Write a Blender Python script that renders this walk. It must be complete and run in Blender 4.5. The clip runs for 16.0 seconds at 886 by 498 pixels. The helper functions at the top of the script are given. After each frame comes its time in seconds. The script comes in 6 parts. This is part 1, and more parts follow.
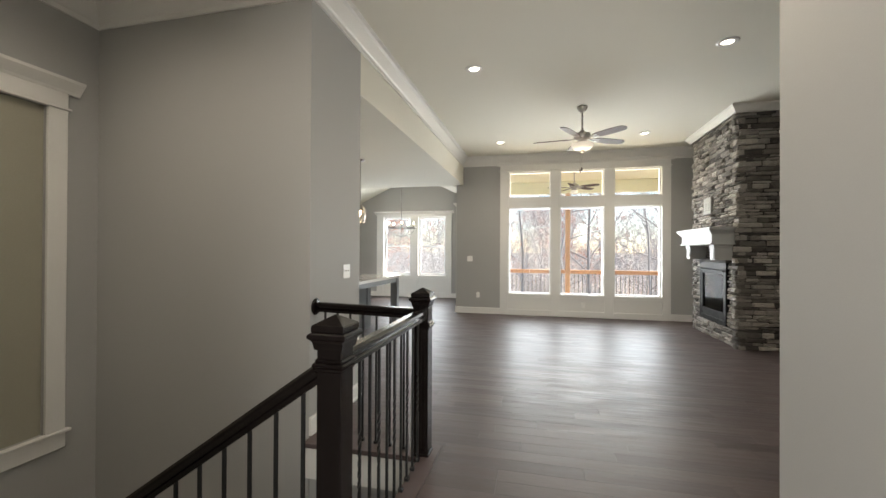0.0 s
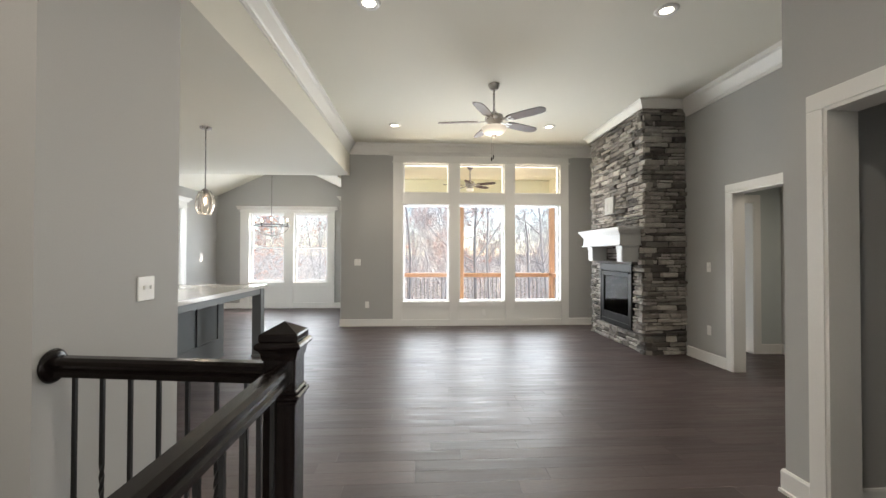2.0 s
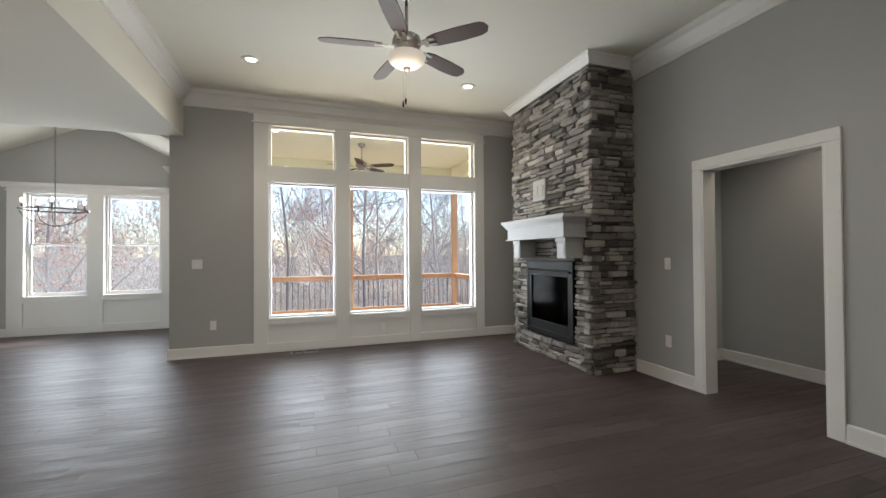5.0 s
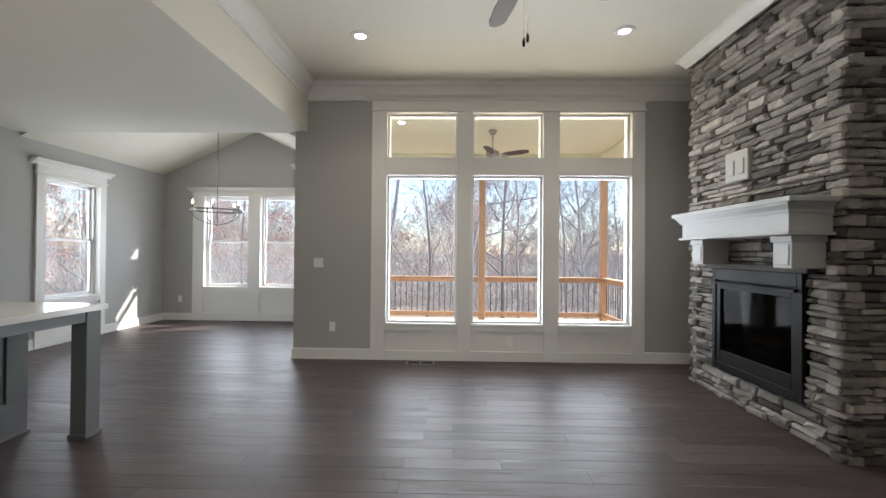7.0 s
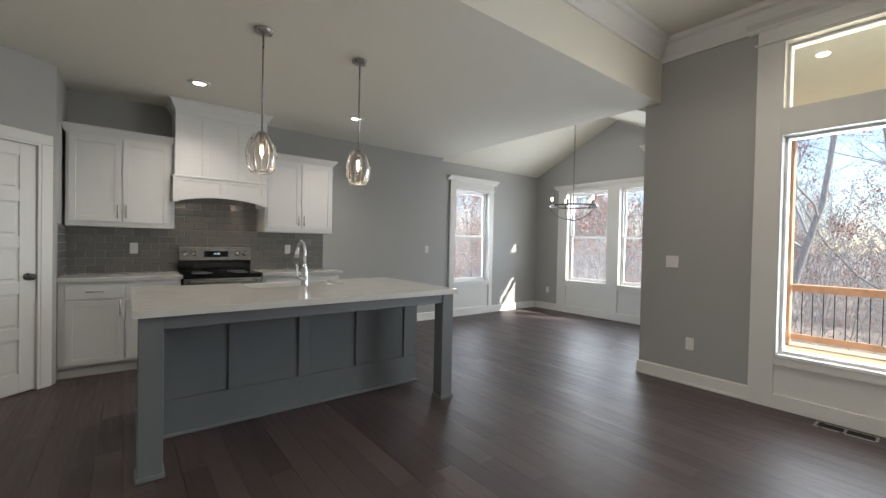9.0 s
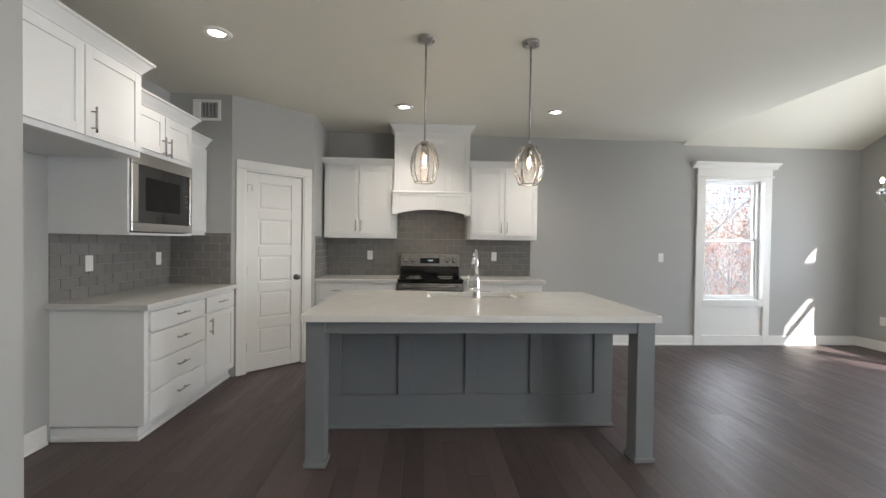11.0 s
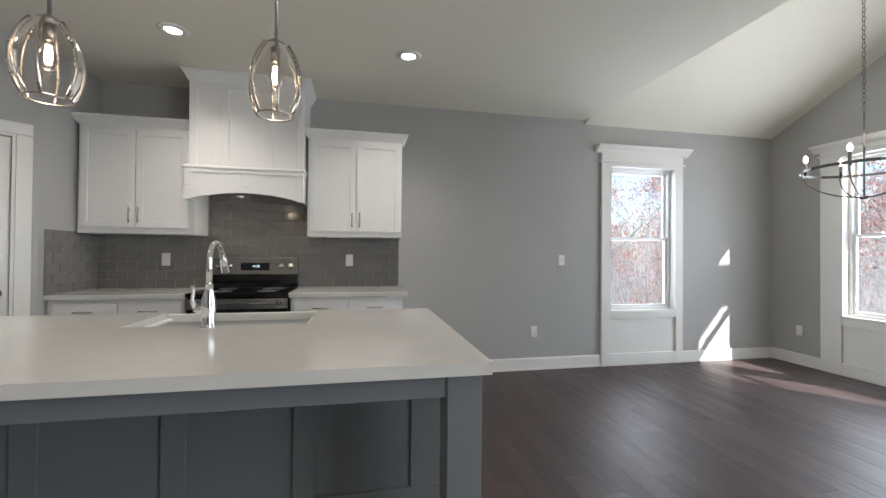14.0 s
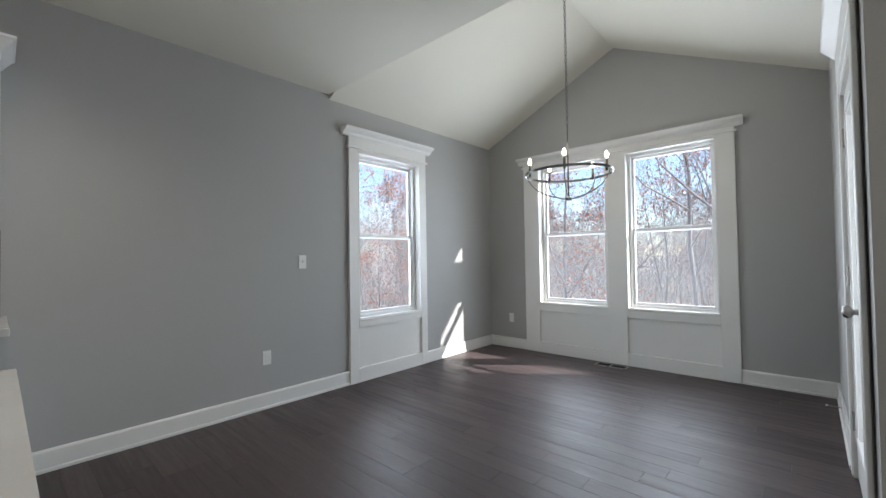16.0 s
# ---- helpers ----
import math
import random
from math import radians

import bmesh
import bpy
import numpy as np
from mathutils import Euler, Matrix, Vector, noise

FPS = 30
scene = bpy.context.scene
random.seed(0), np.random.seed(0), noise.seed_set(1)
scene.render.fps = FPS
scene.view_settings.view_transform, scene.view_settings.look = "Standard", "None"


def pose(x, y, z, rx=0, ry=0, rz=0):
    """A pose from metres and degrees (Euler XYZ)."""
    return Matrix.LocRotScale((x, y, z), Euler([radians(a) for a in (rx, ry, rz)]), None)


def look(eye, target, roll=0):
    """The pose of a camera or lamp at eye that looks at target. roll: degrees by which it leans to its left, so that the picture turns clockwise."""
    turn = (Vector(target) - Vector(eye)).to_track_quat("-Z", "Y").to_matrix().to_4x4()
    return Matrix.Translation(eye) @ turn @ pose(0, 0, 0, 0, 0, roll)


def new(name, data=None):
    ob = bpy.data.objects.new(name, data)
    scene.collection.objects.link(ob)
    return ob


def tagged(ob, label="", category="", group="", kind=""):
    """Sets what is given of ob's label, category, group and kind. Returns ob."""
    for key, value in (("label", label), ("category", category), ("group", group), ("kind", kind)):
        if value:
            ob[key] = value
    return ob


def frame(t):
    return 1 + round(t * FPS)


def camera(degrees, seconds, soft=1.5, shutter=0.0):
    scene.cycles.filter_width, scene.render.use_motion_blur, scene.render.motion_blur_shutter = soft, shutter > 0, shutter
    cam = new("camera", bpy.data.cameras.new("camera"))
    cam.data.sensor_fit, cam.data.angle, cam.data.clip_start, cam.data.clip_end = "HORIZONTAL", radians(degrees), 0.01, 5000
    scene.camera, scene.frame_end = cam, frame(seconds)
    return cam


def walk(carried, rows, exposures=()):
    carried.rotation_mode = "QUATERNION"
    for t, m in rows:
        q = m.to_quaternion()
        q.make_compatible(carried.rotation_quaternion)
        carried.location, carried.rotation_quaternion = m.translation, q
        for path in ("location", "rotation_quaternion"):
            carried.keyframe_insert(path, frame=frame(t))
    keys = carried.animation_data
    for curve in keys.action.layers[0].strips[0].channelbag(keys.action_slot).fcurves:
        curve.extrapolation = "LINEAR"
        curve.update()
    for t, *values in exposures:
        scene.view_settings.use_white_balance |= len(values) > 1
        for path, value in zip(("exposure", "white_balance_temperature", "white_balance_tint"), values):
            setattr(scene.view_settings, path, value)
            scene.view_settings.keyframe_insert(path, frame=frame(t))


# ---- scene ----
cam = camera(95.2, 16.0)
PATH = [
    (0, (0.032, 0.114, 1.324), (-0.429, 2.06, 1.334), 0.3),
    (0.5, (-0.016, 0.413, 1.326), (-0.335, 2.387, 1.341), 0.3),
    (1, (-0.117, 0.694, 1.307), (-0.291, 2.686, 1.329), 0.2),
    (1.5, (-0.206, 0.96, 1.306), (-0.24, 2.959, 1.33), 0.2),
    (2, (-0.243, 1.263, 1.313), (-0.137, 3.26, 1.339), 0.1),
    (2.5, (-0.31, 1.574, 1.295), (-0.051, 3.557, 1.326), -0.0),
    (3, (-0.302, 1.862, 1.285), (0.089, 3.823, 1.319), -0.1),
    (3.5, (-0.309, 2.145, 1.264), (0.227, 4.072, 1.302), -0.2),
    (5.8, (-0.049, 3.351, 1.291), (0.607, 5.24, 1.313), -0.4),
    (6, (-0.026, 3.446, 1.299), (0.56, 5.359, 1.32), -0.2),
    (6.5, (0.122, 3.63, 1.308), (0.442, 5.605, 1.328), 0.1),
    (7, (0.205, 3.832, 1.302), (0.163, 5.832, 1.318), 0.5),
    (7.5, (0.247, 4.026, 1.307), (-0.23, 5.968, 1.315), 0.8),
    (8, (0.323, 4.188, 1.308), (-0.587, 5.969, 1.301), 1.1),
    (8.5, (0.36, 4.337, 1.304), (-0.927, 5.868, 1.283), 1.2),
    (9, (0.326, 4.502, 1.296), (-1.248, 5.734, 1.267), 1.2),
    (9.5, (0.312, 4.667, 1.309), (-1.464, 5.588, 1.274), 1.2),
    (10, (0.298, 4.87, 1.347), (-1.604, 5.487, 1.301), 1.1),
    (10.2, (0.276, 4.934, 1.348), (-1.658, 5.442, 1.305), 1.0),
    (12.3, (-0.313, 5.758, 1.342), (-2.301, 5.543, 1.316), 0.7),
    (12.5, (-0.395, 5.837, 1.33), (-2.384, 5.628, 1.311), 0.7),
    (13, (-0.621, 6.032, 1.301), (-2.619, 5.927, 1.292), 0.7),
    (13.5, (-0.839, 6.186, 1.249), (-2.836, 6.285, 1.258), 0.6),
    (14, (-1.069, 6.296, 1.247), (-3.029, 6.694, 1.269), 0.5),
    (14.5, (-1.323, 6.392, 1.221), (-3.186, 7.118, 1.255), 0.2),
    (15, (-1.55, 6.472, 1.202), (-3.262, 7.505, 1.246), -0.2),
    (15.5, (-1.744, 6.524, 1.208), (-3.271, 7.815, 1.255), -0.6),
    (16, (-1.871, 6.661, 1.198), (-3.215, 8.141, 1.243), -0.9),
]
walk(cam, [(t, look(eye, target, roll)) for t, eye, target, roll in PATH],
     exposures=((0.0, 1.72, 6850, 10), (1.0, 1.75, 6780, 11), (2.0, 1.78, 6700, 11), (3.5, 1.62, 6550, 11), (5.8, 1.2, 6500, 11), (7.0, 1.2, 6450, 12),
                (8.8, 1.15, 6450, 11), (9.5, 1.5, 6520, 12), (10.0, 1.64, 6500, 12), (12.5, 1.62, 6520, 13), (14.5, 1.3, 6250, 12), (16.0, 1.12, 6150, 11)))

# ---- world, sun, window light, entry fill light, exposure ----
SUN_DIR = Vector((1.33, 1.0, 1.215)).normalized()
world = bpy.data.worlds.new("world")
scene.world = world
world.use_nodes = True
wn = world.node_tree.nodes
sky = wn.new("ShaderNodeTexSky")
sky.sky_type, sky.sun_disc = "NISHITA", False
sky.sun_elevation = math.asin(SUN_DIR.z)
sky.sun_rotation = math.atan2(SUN_DIR.x, SUN_DIR.y)
sky.air_density, sky.dust_density, sky.ozone_density = 1.0, 0.1, 2.0
world.node_tree.links.new(sky.outputs[0], wn["Background"].inputs[0])
wn["Background"].inputs[1].default_value = 0.15
sun_data = bpy.data.lights.new("sun", "SUN")
sun_data.energy, sun_data.angle, sun_data.color = 5.0, radians(0.5), (1.0, 0.95, 0.88)
new("sun", sun_data).matrix_world = look(SUN_DIR * 40, (0, 0, 0))


def window_or_fill_light(x, y, z, w, h, toward, watts, color=(0.93, 0.97, 1.0)):
    d = bpy.data.lights.new("window_or_fill_light", "AREA")
    d.shape, d.size, d.size_y, d.energy, d.color = "RECTANGLE", w, h, watts, color
    ob = new("window_or_fill_light", d)
    ob.matrix_world = look((x, y, z), (x + toward[0], y + toward[1], z + toward[2]))
    return ob


COOL = (0.86, 0.94, 1.0)
WARM = (1.0, 0.90, 0.68)
window_or_fill_light(0.88, 8.90, 1.34, 3.1, 1.95, (0, -1, 0), 54, COOL)
window_or_fill_light(0.88, 8.90, 2.72, 3.1, 0.70, (0, -1, 0), 12, WARM)
window_or_fill_light(-3.46, 11.47, 1.46, 2.1, 1.85, (0, -1, 0), 46, COOL)
window_or_fill_light(-5.36, 9.47, 1.43, 1.0, 1.8, (1, 0, 0), 14, COOL)
window_or_fill_light(-1.52, 9.335, 1.1, 0.7, 1.7, (-1, 0, 0), 2.5, COOL)
# Fill lamp added in the unseen entry opening to lift the hall and stairwell.
window_or_fill_light(0.22, -1.66, 1.3, 1.3, 2.4, (0, 1, 0.1), 31, (1.0, 0.96, 0.9))
window_or_fill_light(6.05, 7.65, 1.35, 1.4, 1.6, (-1, 0, 0), 11, (0.86, 0.93, 1.0))

# ---- materials ----


def material(name, color, rough=0.5, metal=0.0, vary=0.06, scale=6.0, fine=60.0, bump=0.05, dist=0.002, stretch=(1, 1, 1),
             random_by="", spread=0.0, spec=0.5, coat=0.0, rough_vary=0.06):
    m = bpy.data.materials.new(name)
    m.use_nodes = True
    nt = m.node_tree
    n, l = nt.nodes, nt.links
    bsdf = n["Principled BSDF"]
    bsdf.inputs["Metallic"].default_value = metal
    bsdf.inputs["Specular IOR Level"].default_value = spec
    bsdf.inputs["Coat Weight"].default_value = coat
    bsdf.inputs["Coat Roughness"].default_value = 0.15
    tc = n.new("ShaderNodeTexCoord")
    mp = n.new("ShaderNodeMapping")
    mp.inputs["Scale"].default_value = stretch
    l.new(tc.outputs["Object"], mp.inputs[0])
    a = n.new("ShaderNodeTexNoise")
    a.inputs["Scale"].default_value, a.inputs["Detail"].default_value = scale, 4
    b = n.new("ShaderNodeTexNoise")
    b.inputs["Scale"].default_value, b.inputs["Detail"].default_value = fine, 3
    l.new(mp.outputs[0], a.inputs[0])
    l.new(mp.outputs[0], b.inputs[0])
    add = n.new("ShaderNodeMath")
    add.operation = "ADD"
    l.new(a.outputs[0], add.inputs[0])
    l.new(b.outputs[0], add.inputs[1])
    rng = n.new("ShaderNodeMapRange")
    rng.inputs["From Min"].default_value, rng.inputs["From Max"].default_value = 0.6, 1.4
    rng.inputs["To Min"].default_value, rng.inputs["To Max"].default_value = 1 - vary, 1 + vary
    l.new(add.outputs[0], rng.inputs[0])
    value = rng.outputs[0]
    if random_by:
        info = n.new("ShaderNodeObjectInfo")
        geo = n.new("ShaderNodeNewGeometry")
        s = n.new("ShaderNodeMath")
        s.operation = "ADD"
        l.new(info.outputs["Random"], s.inputs[0])
        l.new(geo.outputs["Random Per Island"], s.inputs[1])
        f = n.new("ShaderNodeMath")
        f.operation = "FRACT"
        l.new(s.outputs[0], f.inputs[0])
        r2 = n.new("ShaderNodeMapRange")
        r2.inputs["To Min"].default_value, r2.inputs["To Max"].default_value = 1 - spread, 1 + spread
        l.new(f.outputs[0], r2.inputs[0])
        mul = n.new("ShaderNodeMath")
        mul.operation = "MULTIPLY"
        l.new(value, mul.inputs[0])
        l.new(r2.outputs[0], mul.inputs[1])
        value = mul.outputs[0]
        far = n.new("ShaderNodeMath")
        far.operation = "MULTIPLY"
        far.inputs[1].default_value = 41.0
        l.new(f.outputs[0], far.inputs[0])
        shift = n.new("ShaderNodeVectorMath")
        l.new(tc.outputs["Object"], shift.inputs[0])
        l.new(far.outputs[0], shift.inputs[1])
        l.new(shift.outputs[0], mp.inputs[0])
    mix = n.new("ShaderNodeMix")
    mix.data_type, mix.blend_type = "RGBA", "MULTIPLY"
    mix.inputs[0].default_value = 1.0
    mix.inputs[6].default_value = (*color, 1)
    l.new(value, mix.inputs[7])
    l.new(mix.outputs[2], bsdf.inputs["Base Color"])
    rr = n.new("ShaderNodeMapRange")
    rr.inputs["From Min"].default_value, rr.inputs["From Max"].default_value = 0.3, 0.7
    rr.inputs["To Min"].default_value, rr.inputs["To Max"].default_value = max(0.02, rough - rough_vary), rough + rough_vary
    l.new(a.outputs[0], rr.inputs[0])
    l.new(rr.outputs[0], bsdf.inputs["Roughness"])
    if bump:
        bp = n.new("ShaderNodeBump")
        bp.inputs["Strength"].default_value, bp.inputs["Distance"].default_value = bump, dist
        l.new(add.outputs[0], bp.inputs["Height"])
        l.new(bp.outputs[0], bsdf.inputs["Normal"])
    return m


def glow(name, color, strength):
    m = bpy.data.materials.new(name)
    m.use_nodes = True
    b = m.node_tree.nodes["Principled BSDF"]
    b.inputs["Base Color"].default_value = (0.9, 0.88, 0.82, 1)
    b.inputs["Emission Color"].default_value = (*color, 1)
    b.inputs["Emission Strength"].default_value = strength
    return m


def glass_material(name, color=(1, 1, 1), rough=0.0, sheen=(1, 1, 1), ior=1.18, haze=0.0):
    m = bpy.data.materials.new(name)
    m.use_nodes = True
    nt = m.node_tree
    nt.nodes.clear()
    out = nt.nodes.new("ShaderNodeOutputMaterial")
    tr = nt.nodes.new("ShaderNodeBsdfTransparent")
    tr.inputs[0].default_value = (*color, 1)
    gl = nt.nodes.new("ShaderNodeBsdfGlossy")
    gl.inputs["Roughness"].default_value = rough
    gl.inputs["Color"].default_value = (*sheen, 1)
    fr = nt.nodes.new("ShaderNodeFresnel")
    fr.inputs[0].default_value = ior
    mx = nt.nodes.new("ShaderNodeMixShader")
    nt.links.new(fr.outputs[0], mx.inputs[0])
    through_glass = tr
    if haze:
        tl = nt.nodes.new("ShaderNodeBsdfTranslucent")
        tl.inputs[0].default_value = (0.8, 0.8, 0.8, 1)
        through_glass = nt.nodes.new("ShaderNodeMixShader")
        through_glass.inputs[0].default_value = haze
        nt.links.new(tr.outputs[0], through_glass.inputs[1])
        nt.links.new(tl.outputs[0], through_glass.inputs[2])
    nt.links.new(through_glass.outputs[0], mx.inputs[1])
    nt.links.new(gl.outputs[0], mx.inputs[2])
    nt.links.new(mx.outputs[0], out.inputs[0])
    return m


WALL = material("wall_paint", (0.40, 0.398, 0.385), 0.75, vary=0.03, scale=1.2, fine=180, bump=0.12, dist=0.001)
CEIL = material("ceiling_paint", (0.74, 0.715, 0.63), 0.85, vary=0.02, scale=1.0, fine=140, bump=0.2, dist=0.0015)
# Trim white toned down to grey for the dim light on the mantel.
MANTEL_SHADED = material("shaded_mantel_paint", (0.40, 0.40, 0.388), 0.4, vary=0.02, scale=3, fine=90, bump=0.03, dist=0.0006)
TRIM = material("trim_paint", (0.74, 0.73, 0.70), 0.38, vary=0.02, scale=3, fine=90, bump=0.03, dist=0.0006)
CABINET = material("cabinet_paint", (0.76, 0.76, 0.75), 0.4, vary=0.02, scale=4, fine=80, bump=0.04, dist=0.0005)
FLOOR = material("dark_oak", (0.067, 0.050, 0.0485), 0.45, vary=0.34, scale=4.0, fine=30, bump=0.10, dist=0.0006, stretch=(0.6, 9, 1),
                 random_by="o", spread=0.24, rough_vary=0.12, spec=0.36)
STONE = material("ledge_stone", (0.250, 0.229, 0.206), 0.85, vary=0.30, scale=9, fine=60, bump=0.6, dist=0.006, random_by="o", spread=0.72)
MORTAR = material("stone_backing", (0.035, 0.033, 0.032), 0.95, vary=0.2)
TILE = material("grey_tile", (0.20, 0.192, 0.182), 0.12, vary=0.05, scale=8, fine=20, bump=0.05, dist=0.001, random_by="o", spread=0.07, rough_vary=0.03)
GROUT = material("grout", (0.28, 0.272, 0.26), 0.9, vary=0.08)
QUARTZ = material("quartz", (0.62, 0.61, 0.585), 0.10, vary=0.04, scale=9, fine=220, bump=0.0, rough_vary=0.03)
STEEL = material("brushed_steel", (0.48, 0.465, 0.45), 0.24, 1.0, vary=0.04, scale=2, fine=260, bump=0.0, stretch=(1, 1, 12), rough_vary=0.04)
NICKEL = material("brushed_nickel", (0.42, 0.40, 0.38), 0.3, 1.0, vary=0.06, scale=20, fine=160, bump=0.02)
CHROME = material("chrome", (0.82, 0.82, 0.83), 0.06, 1.0, vary=0.02, bump=0.0, rough_vary=0.02)
DARK_NICKEL = material("dark_nickel", (0.15, 0.145, 0.14), 0.3, 1.0, vary=0.06, scale=20, fine=160, bump=0.02)
ESPRESSO = material("espresso_wood", (0.006, 0.0043, 0.004), 0.2, vary=0.25, scale=4, fine=50, bump=0.03, dist=0.0004, stretch=(6, 6, 1), spec=0.25)
IRON = material("black_iron", (0.012, 0.012, 0.012), 0.45, 0.3, vary=0.2, scale=20, fine=150, bump=0.08, dist=0.0006)
ISLAND = material("island_grey_paint", (0.155, 0.165, 0.172), 0.45, vary=0.03, scale=3, fine=90, bump=0.04, dist=0.0005)
BLACK_GLASS = material("black_glass", (0.006, 0.006, 0.007), 0.05, vary=0.1, bump=0.0, rough_vary=0.02)
BLACK_METAL = material("black_metal", (0.009, 0.009, 0.0095), 0.5, 0.0, vary=0.15, scale=12, fine=120, bump=0.04, dist=0.0004, spec=0.14)
LOG = material("ceramic_log", (0.12, 0.085, 0.06), 0.9, vary=0.5, scale=18, fine=60, bump=0.8, dist=0.006)
# Whitish plate with the chimney's shade put into its base colour.
PLATE = material("shaded_white_plate", (0.38, 0.37, 0.345), 0.5, vary=0.03, bump=0.0)
PLASTIC = material("white_plastic", (0.80, 0.79, 0.76), 0.35, vary=0.01, bump=0.0)
BLADE = material("fan_blade_wood", (0.075, 0.042, 0.032), 0.55, vary=0.25, scale=6, fine=40, bump=0.06, stretch=(1, 8, 1))
FROST = glow("frosted_bowl", (1.0, 0.84, 0.66), 0.12)
DOWN = glow("downlight_lens", (1.0, 0.92, 0.78), 5.0)
BULB = glow("bulb", (1.0, 0.78, 0.48), 8.0)
FLAME = glow("candle_bulb", (1.0, 0.80, 0.55), 11.0)
DIGIT = glow("clock_digit", (0.6, 0.9, 1.0), 1.2)
GLASS = glass_material("window_glass")
GLOBE = glass_material("clear_glass", (0.97, 0.95, 0.93), 0.02)
SCREEN = glass_material("screened_glass", (0.92, 0.92, 0.92), haze=0.014)
VINYL = material("white_vinyl", (0.82, 0.82, 0.82), 0.35, vary=0.01, bump=0.0)
CEDAR = material("cedar", (0.70, 0.44, 0.28), 0.7, vary=0.2, scale=3, fine=40, bump=0.25, dist=0.002, stretch=(4, 4, 1))
DECKING = material("weathered_decking", (0.60, 0.47, 0.31), 0.8, vary=0.15, scale=3, fine=40, bump=0.2, stretch=(1, 6, 1))
SOFFIT = material("porch_ceiling_paint", (0.88, 0.85, 0.64), 0.7, vary=0.03, bump=0.05)
SIDING = material("siding", (0.35, 0.36, 0.36), 0.7, vary=0.06)
ROOFING = material("shingles", (0.07, 0.068, 0.066), 0.9, vary=0.3, scale=8, fine=60, bump=0.5)
BARK = material("bark", (0.42, 0.40, 0.385), 0.9, vary=0.35, scale=6, fine=40, bump=0.7, dist=0.01, stretch=(3, 3, 0.6), random_by="o", spread=0.3)
LEAF = material("dry_leaf", (0.60, 0.28, 0.19), 0.75, vary=0.35, scale=0.9, fine=9, bump=0.0, random_by="o", spread=0.35)
LITTER = material("leaf_litter", (0.30, 0.25, 0.20), 0.95, vary=0.4, scale=0.25, fine=5, bump=0.5, dist=0.03)
CARPET = material("carpet", (0.42, 0.40, 0.37), 0.95, vary=0.12, scale=4, fine=160, bump=0.6, dist=0.004)
OLIVE = material("olive_panel_paint", (0.33, 0.315, 0.25), 0.6, vary=0.04, scale=2, fine=90, bump=0.06)
BLUE_WALL = material("pale_wall_paint", (0.50, 0.54, 0.53), 0.75, vary=0.03, bump=0.08)

# ---- building helpers ----


def box(bm, x0, y0, z0, x1, y1, z1):
    x0, x1, y0, y1, z0, z1 = min(x0, x1), max(x0, x1), min(y0, y1), max(y0, y1), min(z0, z1), max(z0, z1)
    v = [bm.verts.new(c) for c in ((x0, y0, z0), (x1, y0, z0), (x1, y1, z0), (x0, y1, z0), (x0, y0, z1), (x1, y0, z1), (x1, y1, z1), (x0, y1, z1))]
    for f in ((3, 2, 1, 0), (4, 5, 6, 7), (0, 1, 5, 4), (1, 2, 6, 5), (2, 3, 7, 6), (3, 0, 4, 7)):
        bm.faces.new([v[i] for i in f])
    return v


def boxes(*specs, bevel=0.0, seg=1):
    bm = bmesh.new()
    for s in specs:
        box(bm, *s)
    if bevel:
        bmesh.ops.bevel(bm, geom=list(bm.edges), offset=bevel, segments=seg, profile=0.7, affect="EDGES", clamp_overlap=True)
    return bm


def turned(profile, steps=20, at=(0, 0, 0), bm=None):
    """A lathe shape from (radius, height) pairs round z."""
    bm = bm or bmesh.new()
    rings = []
    for r, z in profile:
        if r < 1e-5:
            rings.append([bm.verts.new((at[0], at[1], at[2] + z))])
        else:
            rings.append([bm.verts.new((at[0] + r * math.cos(2 * math.pi * i / steps), at[1] + r * math.sin(2 * math.pi * i / steps), at[2] + z)) for i in range(steps)])
    for p, q in zip(rings, rings[1:]):
        for i in range(steps):
            j = (i + 1) % steps
            if len(p) == 1 and len(q) > 1:
                bm.faces.new((p[0], q[j], q[i]))
            elif len(q) == 1 and len(p) > 1:
                bm.faces.new((p[i], p[j], q[0]))
            elif len(p) > 1:
                bm.faces.new((p[i], p[j], q[j], q[i]))
    for ring, flip in ((rings[0], True), (rings[-1], False)):
        if len(ring) > 1:
            bm.faces.new(ring[::-1] if flip else ring)
    for f in bm.faces:
        f.smooth = True
    return bm


def tube(points, radius, steps=8, bm=None, closed=False, taper=None, caps=True):
    bm = bm or bmesh.new()
    pts = [Vector(p) for p in points]
    n = len(pts)
    rings, up = [], None
    for i, p in enumerate(pts):
        a = pts[(i - 1) % n] if closed else pts[max(i - 1, 0)]
        b = pts[(i + 1) % n] if closed else pts[min(i + 1, n - 1)]
        d = (b - a).normalized()
        if up is None:
            up = d.orthogonal().normalized()
        side = d.cross(up)
        if side.length < 1e-6:
            side = d.orthogonal()
        side.normalize()
        up = side.cross(d).normalized()
        r = radius if taper is None else taper[i]
        rings.append([bm.verts.new(p + r * (math.cos(2 * math.pi * k / steps) * side + math.sin(2 * math.pi * k / steps) * up)) for k in range(steps)])
    for i in range(n if closed else n - 1):
        p, q = rings[i], rings[(i + 1) % n]
        for k in range(steps):
            bm.faces.new((p[k], p[(k + 1) % steps], q[(k + 1) % steps], q[k])).smooth = True
    if not closed and caps:
        bm.faces.new(rings[0][::-1])
        bm.faces.new(rings[-1])
    return bm


